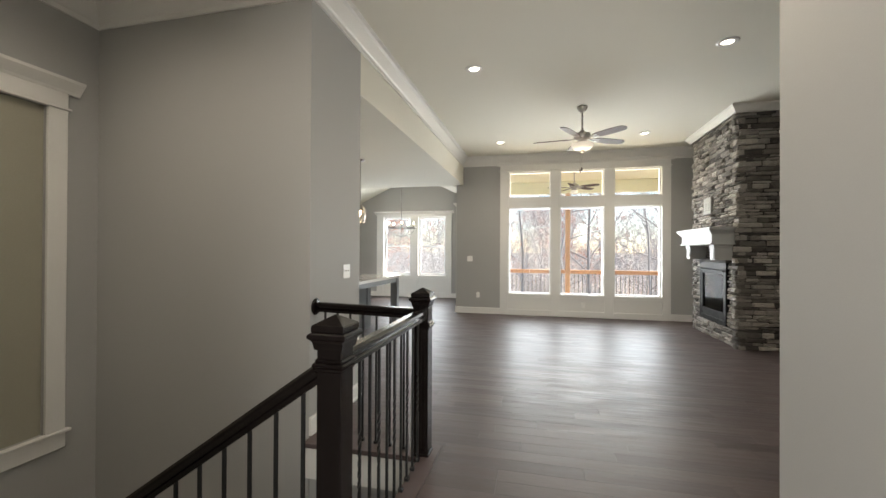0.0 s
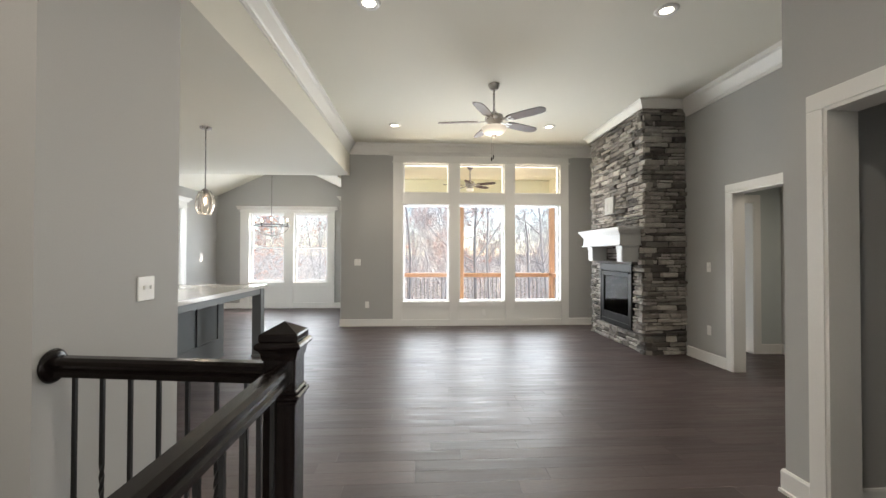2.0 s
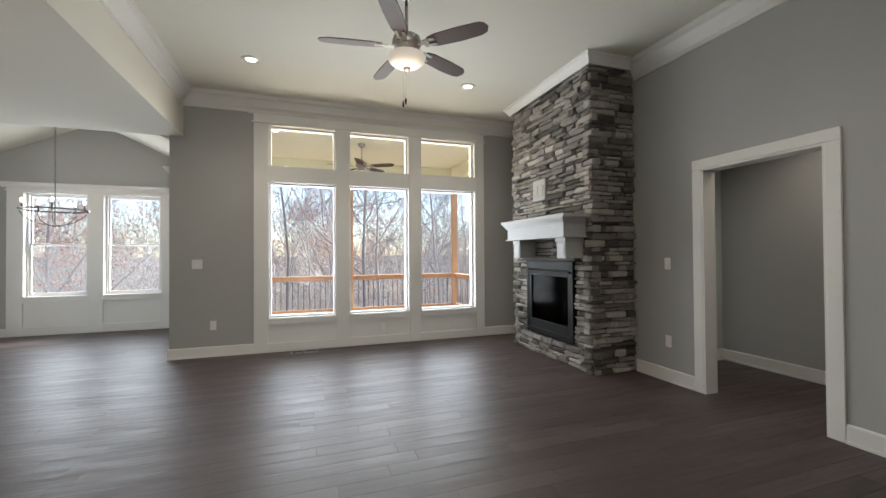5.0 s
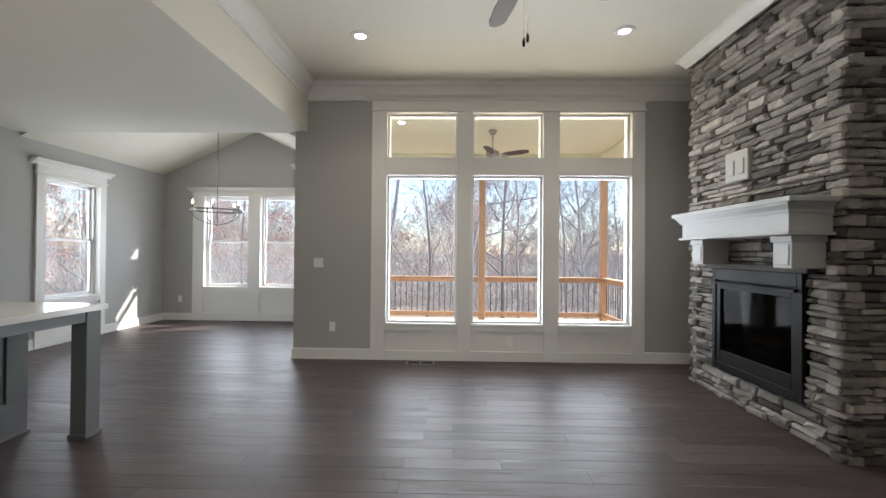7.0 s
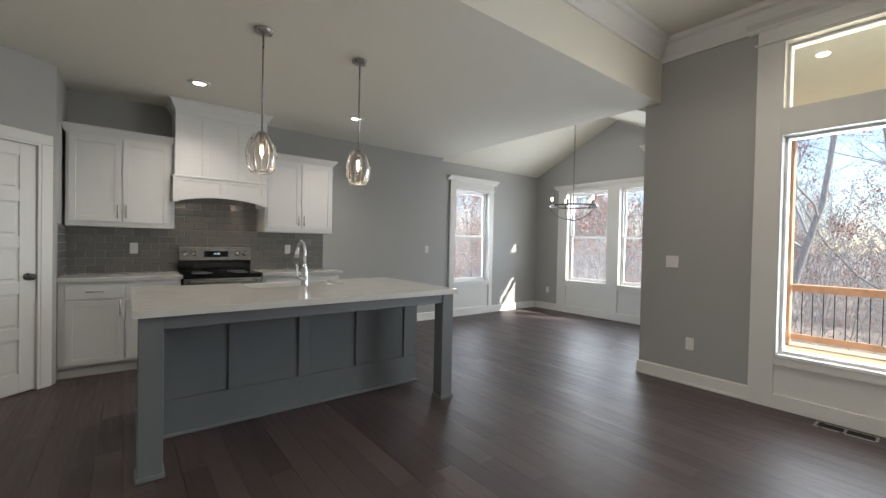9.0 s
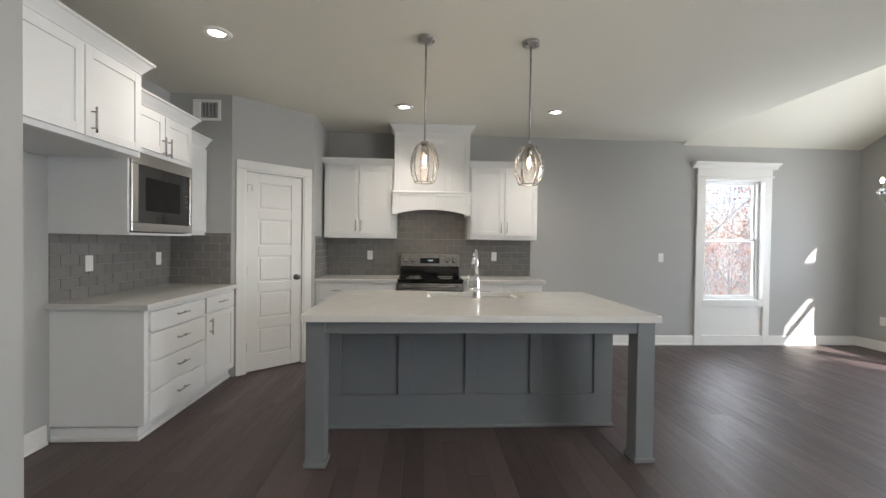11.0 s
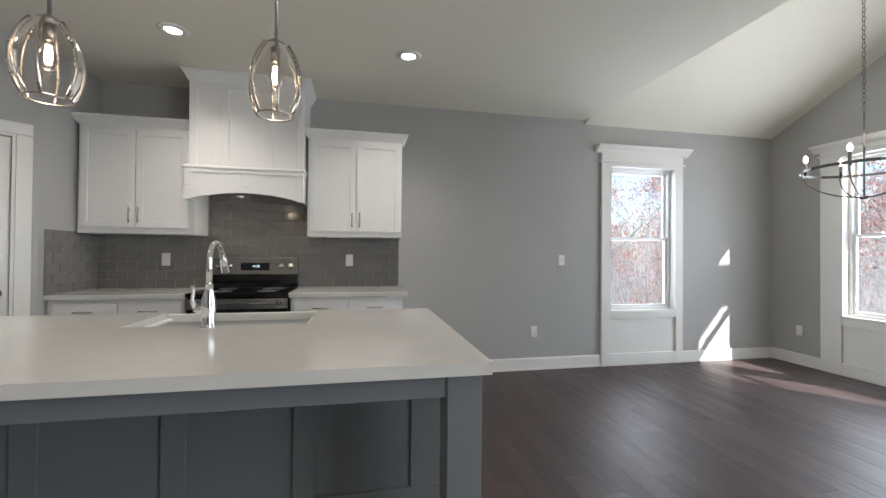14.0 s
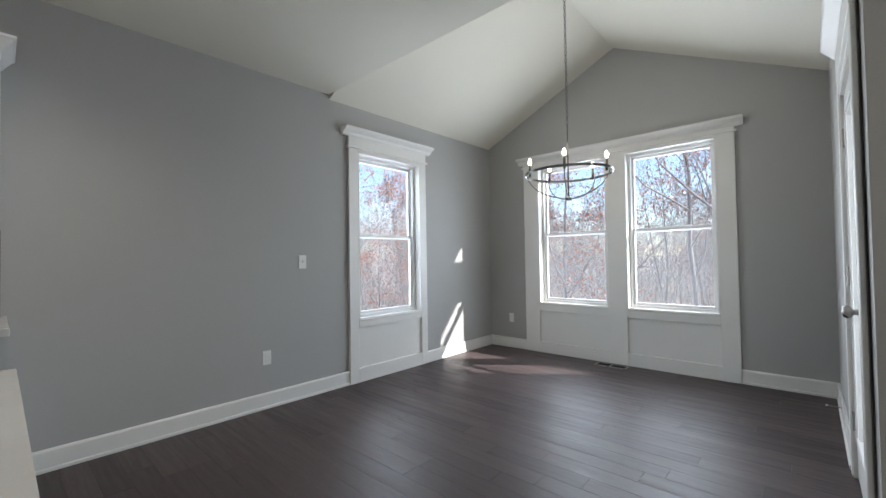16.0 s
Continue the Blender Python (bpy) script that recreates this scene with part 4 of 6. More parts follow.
r1 = thing("stair_railing", (-0.678, 2.09, 0), 0, "dark level handrail with black iron balusters along the stairwell", "railing", "stair railings")
rail(r1, (-0.691, 1.517, 0.88), (-0.707, 2.618, 0.88))
for i in range(10):
    y = 1.575 + i * 0.109
    baluster(r1, (-0.692 - 0.015 * (y - 1.5) / 1.2, y), 0.003, 0.881, i % 2 == 1)
r2 = thing("stair_railing", (-1.12, 2.75, 0), 0, "dark level handrail with black iron balusters and a wall rosette", "railing", "stair railings")
rail(r2, (-0.76, 2.675, 0.88), (XS + 0.018, 2.785, 0.88))
ro = turned([(0.0, 0), (0.058, 0), (0.062, 0.006), (0.055, 0.014), (0.045, 0.018), (0.0, 0.018)], 24)
ro.transform(pose(XS, 2.785, 0.912, 0, 90, 0))
part("rosette", ro, ESPRESSO, r2)
for i in range(7):
    x = -0.84 - i * 0.105
    baluster(r2, (x, 2.675 - 0.137 * (x + 0.76)), 0.003, 0.881, i % 2 == 1)
r3 = thing("stair_railing", (-1.6, 1.45, -0.5), 0, "dark sloping handrail with black iron balusters beside the stairs", "railing", "stair railings")
sl = -RISE / GO
rail(r3, (-0.73, 1.465, 0.85), (-2.45, 1.465, 0.85 + sl * 1.72))
for i in range(15):
    x = -0.82 - i * 0.115
    baluster(r3, (x, 1.465), -0.02 + sl * (-0.66 - x), 0.855 + sl * (-0.73 - x), i % 3 == 1)

# ---- kitchen ----
def shaker(parent, name, u0, u1, z0, z1, at, rz, mat=CABINET, stile=0.055, recess=0.008, thick=0.02):
    """A shaker door or drawer front: frame and recessed panel. Local x along the run, front towards -y, back at y=0."""
    M = pose(*at, 0, 0, rz)
    g = 0.0015
    bm = boxes((u0 + g, -thick, z0 + g, u0 + stile, 0, z1 - g), (u1 - stile, -thick, z0 + g, u1 - g, 0, z1 - g), (u0 + stile, -thick, z1 - stile, u1 - stile, 0, z1 - g),
               (u0 + stile, -thick, z0 + g, u1 - stile, 0, z0 + stile), bevel=0.0012)
    bm.transform(M)
    d = part(name, bm, mat, parent)
    pb = boxes((u0 + stile - 0.002, -thick + recess, z0 + stile - 0.002, u1 - stile + 0.002, -0.004, z1 - stile + 0.002))
    pb.transform(M)
    part("panel", pb, mat, d)
    return d, M


def slab(parent, u0, u1, z0, z1, at, rz, mat=CABINET):
    M = pose(*at, 0, 0, rz)
    bm = boxes((u0 + 0.0015, -0.02, z0 + 0.0015, u1 - 0.0015, 0, z1 - 0.0015), bevel=0.002)
    bm.transform(M)
    return part("drawer_front", bm, mat, parent), M


def bar_handle(parent, M, u, z, length, upright):
    y = -0.048
    if upright:
        bm = tube([(u, y, z - length / 2), (u, y, z + length / 2)], 0.0058, 10)
        for dz in (-length * 0.32, length * 0.32):
            tube([(u, -0.019, z + dz), (u, y, z + dz)], 0.0045, 8, bm)
    else:
        bm = tube([(u - length / 2, y, z), (u + length / 2, y, z)], 0.0058, 10)
        for du in (-length * 0.32, length * 0.32):
            tube([(u + du, -0.019, z), (u + du, y, z)], 0.0045, 8, bm)
    bm.transform(M)
    part("handle", bm, NICKEL, parent, "brushed nickel bar handle")


def crown_cap(parent, path, out=0.055, up=0.075):
    prof = [(0, 0), (0.006, 0), (0.012, 0.012), (out - 0.012, up - 0.02), (out, up - 0.012), (out, up), (0, up)]
    part("crown", sweep(prof, path), CABINET, parent)


# back run: base cabinets either side of the range, along the west wall (front towards +x)
FXB = -4.585


def base_cabinet(y0, y1, left_wall):
    c = thing("base_cabinet", ((XL + FXB) / 2, (y0 + y1) / 2, 0), 0, "white shaker base cabinet with a drawer over a door", "cabinet", "white base cabinets")
    part("body", boxes((XL, y0, 0.10, FXB, y1, 0.872)), CABINET, c)
    part("toe_kick", boxes((XL, y0, 0, FXB - 0.05, y1, 0.10), (FXB - 0.05, y0, 0, FXB - 0.035, y1, 0.075)), TRIM, c)
    return c


AT_W = (FXB, 0, 0)
for y0, y1, units in ((4.025, 4.945, ((4.07, 4.49), (4.50, 4.92))), (5.735, 6.655, ((5.76, 6.19), (6.20, 6.64)))):
    c = base_cabinet(y0, y1, True)
    for a, b in units:
        d, M = slab(c, a, b, 0.715, 0.852, AT_W, 90)
        bar_handle(d, M, (a + b) / 2, 0.785, 0.13, False)
        d, M = shaker(c, "door", a, b, 0.115, 0.70, AT_W, 90)
        bar_handle(d, M, b - 0.03, 0.62, 0.13, True)
for y0, y1 in ((4.02, 4.957), (5.723, 6.70)):
    t = thing("countertop", (-4.86, (y0 + y1) / 2, 0.875), 0, "white quartz countertop on the base cabinets", "countertop", "white quartz worktops")
    part("slab", boxes((XL, y0 + 0.001, 0.875, -4.553, y1, 0.913), bevel=0.003), QUARTZ, t)

# upper cabinets on the west wall
FXU = -4.865


def upper(name, y0, y1, z0, z1, doors, side_pair):
    c = thing(name, ((XL + FXU) / 2, (y0 + y1) / 2, z0), 0, "white shaker upper cabinet with two doors and a crown", "cabinet", "white upper cabinets")
    part("body", boxes((XL, y0, z0, FXU, y1, z1), bevel=0.0015), CABINET, c)
    for k, (a, b) in enumerate(doors):
        d, M = shaker(c, "door", a, b, z0 + 0.035, z1 - 0.03, (FXU, 0, 0), 90)
        bar_handle(d, M, b - 0.03 if k == 0 else a + 0.03, z0 + 0.14, 0.13, True)
    crown_cap(c, [(XL, y0, z1 - 0.01, 0, -1), (FXU, y0, z1 - 0.01, 1, -1), (FXU, y1, z1 - 0.01, 1, 1), (XL, y1, z1 - 0.01, 0, 1)])
    part("light_rail", boxes((XL, y0, z0 - 0.012, FXU + 0.004, y1, z0), bevel=0.002), CABINET, c)
    return c


upper("upper_cabinet", 4.045, 4.905, 1.402, 2.287, ((4.065, 4.46), (4.467, 4.862)), 0)
upper("upper_cabinet", 5.822, 6.665, 1.402, 2.287, ((5.84, 6.245), (6.252, 6.655)), 0)

# range hood
hd = thing("range_hood", (-4.95, 5.34, 1.67), 0, "white panelled wooden range hood with an arched valance and crown", "range hood")
HX = -4.76
HY0, HY1 = 4.895, 5.80
part("chimney", boxes((XL, HY0, 1.955, HX, HY1, ZK - 0.01), bevel=0.002), CABINET, hd)
for a, b in ((HY0, HY0 + 0.06), (HY0 + 0.245, HY0 + 0.305), (HY1 - 0.305, HY1 - 0.245), (HY1 - 0.06, HY1)):
    part("stile", boxes((HX, a, 1.96, HX + 0.011, b, 2.60), bevel=0.0015), CABINET, hd)
part("top_rail", boxes((HX, HY0, 2.601, HX + 0.011, HY1, 2.70), bevel=0.0015), CABINET, hd)
crown_cap(hd, [(XL, HY0, ZK - 0.092, 0, -1), (HX + 0.008, HY0, ZK - 0.092, 1, -1), (HX + 0.008, HY1, ZK - 0.092, 1, 1), (XL, HY1, ZK - 0.092, 0, 1)], 0.055, 0.09)
part("shelf_bead", boxes((XL, HY0 - 0.035, 1.93, HX + 0.055, HY1 + 0.02, 1.955), bevel=0.005), CABINET, hd)
VY0, VY1, VZ0, VZ1 = HY0 - 0.018, HY1 + 0.004, 1.675, 1.93
arch = [(VY0, VZ1), (VY0, VZ0), (VY0 + 0.05, VZ0)]
for i in range(17):
    t = i / 16
    arch.append((VY0 + 0.05 + (VY1 - VY0 - 0.10) * t, VZ0 + 0.008 + 0.056 * math.sin(math.pi * t) ** 0.8))
arch += [(VY1 - 0.05, VZ0), (VY1, VZ0), (VY1, VZ1)]
bm = bmesh.new()
fr = [bm.verts.new((HX + 0.035, y, z)) for y, z in arch]
bk = [bm.verts.new((HX + 0.010, y, z)) for y, z in arch]
bm.faces.new(fr)
bm.faces.new(bk[::-1])
for i in range(len(arch)):
    j = (i + 1) % len(arch)
    bm.faces.new((fr[j], fr[i], bk[i], bk[j]))
bmesh.ops.recalc_face_normals(bm, faces=list(bm.faces))
va = part("valance", bm, CABINET, hd)
VM = (VY0 + VY1) / 2
for q in ((VY0, VY0 + 0.06, 1.79, 1.898), (VM - 0.03, VM + 0.03, 1.79, 1.898), (VY1 - 0.06, VY1, 1.79, 1.898), (VY0, VY1, 1.8985, 1.93)):
    part("frame_strip", boxes((HX + 0.035, q[0], q[2], HX + 0.046, q[1], q[3]), bevel=0.0015), CABINET, va)
low = prism([(y, z) for y, z in arch[1:-1]] + [(VY1, 1.7895), (VY0, 1.7895)], HX + 0.035, HX + 0.046, "x")
bmesh.ops.recalc_face_normals(low, faces=list(low.faces))
part("arched_strip", low, CABINET, va)
part("side", boxes((XL, VY0, VZ0, HX + 0.010, VY0 + 0.02, VZ1)), CABINET, hd)
part("side", boxes((XL, VY1 - 0.02, VZ0, HX + 0.010, VY1, VZ1)), CABINET, hd)
part("vent_insert", boxes((XL + 0.03, HY0 + 0.06, 1.80, HX - 0.02, HY1 - 0.06, 1.86), bevel=0.006), BLACK_METAL, hd, "dark vent insert with two small lamps")
for y in (5.12, 5.58):
    hl = part("hood_lamp", turned([(0.0, 0), (0.03, 0), (0.03, 0.012), (0.0, 0.012)], 16, (-4.93, y, 1.788)), DOWN, hd)
    s = bpy.data.lights.new("hood_lamp_light", "SPOT")
    s.energy, s.color, s.spot_size, s.spot_blend, s.shadow_soft_size = 1.4, (1.0, 0.85, 0.62), radians(110), 0.7, 0.03
    new("hood_lamp_light", s).matrix_world = look((-4.93, y, 1.78), (-4.95, y, 0))

# range
rg = thing("range", (-4.88, 5.34, 0), 0, "stainless steel electric range with a black glass cooktop", "range")
RY0, RY1 = 4.962, 5.718
part("body", boxes((XL + 0.03, RY0, 0.02, -4.59, RY1, 0.905), bevel=0.003), BLACK_METAL, rg)
part("cooktop", boxes((XL + 0.09, RY0 - 0.001, 0.905, -4.545, RY1 + 0.001, 0.918), bevel=0.004), BLACK_GLASS, rg, "black ceramic glass cooktop")
part("front_trim", boxes((-4.59, RY0, 0.885, -4.545, RY1, 0.904), bevel=0.004), BLACK_GLASS, rg)
part("oven_door", boxes((-4.59, RY0 + 0.004, 0.24, -4.55, RY1 - 0.004, 0.875), bevel=0.005), BLACK_GLASS, rg)
hm = boxes((-4.525, RY0 + 0.05, 0.825, -4.505, RY1 - 0.05, 0.85), (-4.552, RY0 + 0.06, 0.82, -4.505, RY0 + 0.085, 0.855), (-4.552, RY1 - 0.085, 0.82, -4.505, RY1 - 0.06, 0.855), bevel=0.006, seg=2)
part("door_handle", hm, STEEL, rg, "stainless steel bar handle")
part("door_band", boxes((-4.55, RY0 + 0.004, 0.79, -4.546, RY1 - 0.004, 0.872)), STEEL, rg)
part("drawer", boxes((-4.59, RY0 + 0.004, 0.06, -4.555, RY1 - 0.004, 0.23), bevel=0.005), STEEL, rg)
bg = part("backguard", boxes((XL + 0.006, RY0, 0.918, XL + 0.085, RY1, 1.035), bevel=0.004), BLACK_GLASS, rg)
part("control_panel", boxes((XL + 0.006, RY0 + 0.005, 1.036, XL + 0.09, RY1 - 0.005, 1.195), bevel=0.006, seg=2), STEEL, rg, "stainless control panel")
part("display", boxes((XL + 0.0895, 5.215, 1.075, XL + 0.093, 5.465, 1.145), bevel=0.002), BLACK_GLASS, rg)
cx = bpy.data.curves.new("clock", "FONT")
cx.body, cx.size, cx.align_x, cx.align_y = "11:12", 0.028, "CENTER", "CENTER"
ct = bpy.data.objects.new("clock_text", cx)
scene.collection.objects.link(ct)
dg = bpy.context.evaluated_depsgraph_get()
cm = bpy.data.meshes.new_from_object(ct.evaluated_get(dg))
bpy.data.objects.remove(ct)
cb = bmesh.new()
cb.from_mesh(cm)
cb.transform(pose(XL + 0.0942, 5.345, 1.113, 90, 0, 90))
part("clock", cb, DIGIT, rg, "lit clock digits")
for y in (5.03, 5.115, 5.565, 5.65):
    k = turned([(0.0, 0), (0.027, 0), (0.027, 0.006), (0.021, 0.008), (0.019, 0.028), (0.0, 0.03)], 20)
    k.transform(pose(XL + 0.09, y, 1.115, 0, 90, 0))
    kn = part("knob", k, STEEL, rg)
for x, y, r in ((-4.72, 5.15, 0.10), (-4.72, 5.53, 0.085), (-4.96, 5.15, 0.075), (-4.96, 5.53, 0.10)):
    part("burner_ring", turned([(r - 0.004, 0), (r, 0), (r, 0.0006), (r - 0.004, 0.0006)], 32, (x, y, 0.918)), NICKEL, rg)

# microwave run along the south wall (front towards +y)
FYB = 3.40
bc = thing("base_cabinet", (-3.29, 3.1, 0), 0, "white base cabinet with four drawers, a drawer and a door", "cabinet", "white base cabinets")
part("body", boxes((-3.93, 2.80, 0.10, -2.655, FYB, 0.872), bevel=0.0015), CABINET, bc)
part("toe_kick", boxes((-3.93, 2.80, 0, -2.68, FYB - 0.06, 0.10), (-3.93, 2.80, 0, -2.662, FYB - 0.045, 0.085)), CABINET, bc)
part("shoe_trim", boxes((-3.93, FYB - 0.045, 0, -2.662, FYB - 0.03, 0.03), (-2.662, 2.81, 0, -2.648, FYB - 0.03, 0.03), bevel=0.003), TRIM, bc)
AT_S = (0, FYB, 0)
for z0, z1 in ((0.715, 0.852), (0.515, 0.705), (0.315, 0.505), (0.115, 0.305)):
    d, M = slab(bc, 2.69, 3.375, z0, z1, AT_S, 180)
    bar_handle(d, M, 3.03, (z0 + z1) / 2 + 0.01, 0.14, False)
d, M = slab(bc, 3.40, 3.90, 0.715, 0.852, AT_S, 180)
bar_handle(d, M, 3.65, 0.79, 0.14, False)
d, M = shaker(bc, "door", 3.40, 3.90, 0.115, 0.705, AT_S, 180)
bar_handle(d, M, 3.45, 0.60, 0.14, True)
t = thing("countertop", (-3.28, 3.13, 0.875), 0, "white quartz countertop beside the pantry door", "countertop", "white quartz worktops")
part("slab", boxes((-3.93, 2.80, 0.875, -2.62, 3.445, 0.913), bevel=0.003), QUARTZ, t)


def upper_south(name, x0, x1, y1, z0, z1, doors, hz, label, ends=True):
    c = thing(name, ((x0 + x1) / 2, (2.8 + y1) / 2, z0), 0, label, "cabinet", "white upper cabinets")
    part("body", boxes((x0, 2.80, z0, x1, y1, z1), bevel=0.0015), CABINET, c)
    for a, b, hu in doors:
        d, M = shaker(c, "door", -b, -a, z0 + 0.03, z1 - 0.03, (0, y1, 0), 180)
        if hu is not None:
            bar_handle(d, M, -hu, hz, 0.14, True)
    crown_cap(c, [(x1, 2.80, z1 - 0.012, 1, 0), (x1, y1, z1 - 0.012, 1, 1), (x0, y1, z1 - 0.012, -1, 1), (x0, 2.80, z1 - 0.012, -1, 0)], 0.06, 0.085)
    return c


upper_south("fridge_cabinet", -2.614, -1.72, 3.40, 1.868, 2.415, ((-2.595, -2.16, -2.20), (-2.155, -1.74, None)), 1.99, "deep white cabinet over the empty fridge space")
MX0, MX1, MYF = -3.358, -2.645, 3.30
mwc = upper_south("microwave_cabinet", MX0, MX1, MYF, 1.935, 2.275, ((MX0 + 0.01, -3.005, -3.035), (-3.0, MX1 - 0.012, -2.97)), 2.02, "white two-door cabinet over the built-in microwave")
part("side_panel", boxes((MX1 - 0.018, 2.80, 1.385, MX1, MYF, 1.934), bevel=0.001), CABINET, mwc)
part("side_panel", boxes((MX0, 2.80, 1.385, MX0 + 0.018, MYF, 1.934), bevel=0.001), CABINET, mwc)
part("bottom_panel", boxes((MX0, 2.80, 1.372, MX1, MYF + 0.012, 1.385)), CABINET, mwc)
upper_south("upper_cabinet", -3.925, MX0 - 0.002, 3.13, 1.385, 2.24, ((-3.915, -3.40, None),), 1.5, "narrow white upper cabinet beside the microwave")
mw = thing("microwave", (-3.0, 3.05, 1.386), 0, "stainless steel built-in microwave with a black glass door", "microwave")
part("case", boxes((MX0 + 0.02, 2.82, 1.388, MX1 - 0.02, MYF - 0.02, 1.932)), BLACK_METAL, mw)
part("trim_frame", boxes((MX0, MYF + 0.002, 1.395, MX1 - 0.012, MYF + 0.02, 1.455), (MX0, MYF + 0.002, 1.85, MX1 - 0.012, MYF + 0.02, 1.932), (MX0, MYF + 0.002, 1.455, MX0 + 0.032, MYF + 0.02, 1.85), (MX1 - 0.075, MYF + 0.002, 1.455, MX1 - 0.012, MYF + 0.02, 1.85), bevel=0.003), STEEL, mw, "brushed steel trim frame")
part("door_glass", boxes((MX0 + 0.032, MYF + 0.002, 1.455, MX1 - 0.075, MYF + 0.014, 1.85), bevel=0.002), BLACK_GLASS, mw)
part("viewing_window", boxes((-3.20, MYF + 0.014, 1.54, -2.80, MYF + 0.0155, 1.77)), BLACK_METAL, mw)
for i in range(4):
    part("button_mark", boxes((MX0 + 0.055, MYF + 0.014, 1.60 + i * 0.045, MX0 + 0.075, MYF + 0.0152, 1.604 + i * 0.045)), NICKEL, mw)

# backsplash tiles
TW, TH, GAP = 0.152, 0.0755, 0.003


def tile_mesh(w, h):
    bm = bmesh.new()
    a = [bm.verts.new(c) for c in ((0, 0, 0), (w, 0, 0), (w, 0, h), (0, 0, h))]
    e = 0.002
    b = [bm.verts.new(c) for c in ((e, -0.005, e), (w - e, -0.005, e), (w - e, -0.005, h - e), (e, -0.005, h - e))]
    for i in range(4):
        j = (i + 1) % 4
        bm.faces.new((a[i], a[j], b[j], b[i]))
    bm.faces.new(b)
    return bm


tile_cache = {}


def backsplash(at, rz, u0, u1, z0, z1, label, skip=None):
    s = thing("backsplash", at, rz, label, "backsplash", kind="structure")
    part("grout_bed", boxes((u0, -0.003, z0, u1, 0, z1)) if skip is None else boxes((u0, -0.003, z0, u1, 0, z1), (skip[0], -0.003, z1, skip[1], 0, skip[2])), GROUT, s, local=True)
    zones = [(u0, u1, z0, z1, 0)]
    if skip:
        zones.append((skip[0], skip[1], z1, skip[2], round((z1 - z0) / (TH + GAP))))
    for a, b, c, d, first in zones:
        r, z = first, c + GAP
        while z < d - 0.012:
            h = min(TH, d - z)
            u = u0 - (0 if r % 2 == 0 else TW / 2)
            while u < b:
                p, q = max(u, a) + GAP / 2, min(u + TW, b) - GAP / 2
                if q - p > 0.01:
                    key = (round(q - p, 3), round(h, 3))
                    if key not in tile_cache:
                        tile_cache[key] = mesh_of(tile_mesh(*key), "tile", TILE)
                    piece("tile", tile_cache[key], s, Matrix.Translation((p, -0.003, z)))
                u += TW + GAP * 0.0 + 0.003
            r += 1
            z += h + GAP


backsplash((XL, 0, 0), 90, 4.022, 6.672, 0.913, 1.39, "grey glossy subway tile backsplash behind the range", (4.915, 5.80, 1.80))
backsplash((0, 2.80, 0), 180, 2.65, 3.93, 0.913, 1.385, "grey glossy subway tile backsplash behind the microwave run")
backsplash((-3.93, 0, 0), 90, 2.806, 3.375, 0.913, 1.41, "grey glossy subway tile on the return wall")
backsplash((0, 4.02, 0), 180, 4.555, 5.174, 0.913, 1.40, "grey glossy subway tile on the pantry side wall")
plate("outlet", (XL + 0.009, 4.565, 1.172), 90)
plate("outlet", (XL + 0.009, 6.185, 1.172), 90)
plate("outlet", (-2.96, 2.809, 1.16), 180)
plate("outlet", (-3.742, 2.809, 1.165), 180)

# pantry door in the diagonal wall
casing("door_frame_4", (PA.x + math.cos(radians(PANG)) * P_D0, PA.y + math.sin(radians(PANG)) * P_D0, 0), PANG, P_D1 - P_D0, 2.05, 0.12, 0.085)
pd = thing("pantry_door", (PA.x, PA.y, 0), PANG, "white five-panel pantry door, closed, with a round dark nickel knob", "door")
U0, U1, DZ0, DZ1, DF = P_D0 + 0.021, P_D1 - 0.021, 0.012, 2.028, 0.006
n_pan = 5
frame_w, rail_h = 0.115, 0.10
ph = (DZ1 - DZ0 - rail_h * (n_pan + 1) - 0.06) / n_pan
specs = [(U0, DF, DZ0, U0 + frame_w, DF + 0.035, DZ1), (U1 - frame_w, DF, DZ0, U1, DF + 0.035, DZ1)]
z = DZ0
panels = []
for i in range(n_pan + 1):
    h = rail_h + (0.06 if i == 0 else 0)
    specs.append((U0 + frame_w, DF, z, U1 - frame_w, DF + 0.035, z + h))
    z += h
    if i < n_pan:
        panels.append((z, z + ph))
        z += ph
leaf = part("leaf", boxes(*specs, bevel=0.002), TRIM, pd, local=True)
for a, b in panels:
    part("panel", boxes((U0 + frame_w, DF + 0.012, a, U1 - frame_w, DF + 0.03, b)), TRIM, leaf, local=True)
    part("raised_field", boxes((U0 + frame_w + 0.022, DF + 0.005, a + 0.022, U1 - frame_w - 0.022, DF + 0.013, b - 0.022), bevel=0.004), TRIM, leaf, local=True)
k = turned([(0.0, 0), (0.03, 0), (0.03, 0.006), (0.012, 0.01), (0.011, 0.03), (0.022, 0.036), (0.028, 0.048), (0.025, 0.06), (0.0, 0.066)], 22)
k.transform(pose(U1 - 0.06, DF, 0.95, 90, 0, 0))
part("knob", k, DARK_NICKEL, pd, "dark nickel round knob", local=True)
for z in (0.22, 1.0, 1.82):
    part("hinge", boxes((U0 - 0.012, DF - 0.008, z, U0 + 0.004, DF + 0.002, z + 0.09), bevel=0.002), DARK_NICKEL, pd, local=True)
part("latch_hook", tube([(U0 + 0.01, DF - 0.006, 1.90), (U0 + 0.045, DF - 0.014, 1.90), (U0 + 0.045, DF - 0.014, 1.84)], 0.003, 6), NICKEL, pd, local=True)
# plain floor and back inside the pantry
solid("pantry_inside", boxes((-5.3, 2.66, -0.2, -5.18, 3.89, 2.74), (-5.2, 2.60, -0.2, -4.0, 2.66, 2.74)), WALL, "plain painted pantry inside", "wall")

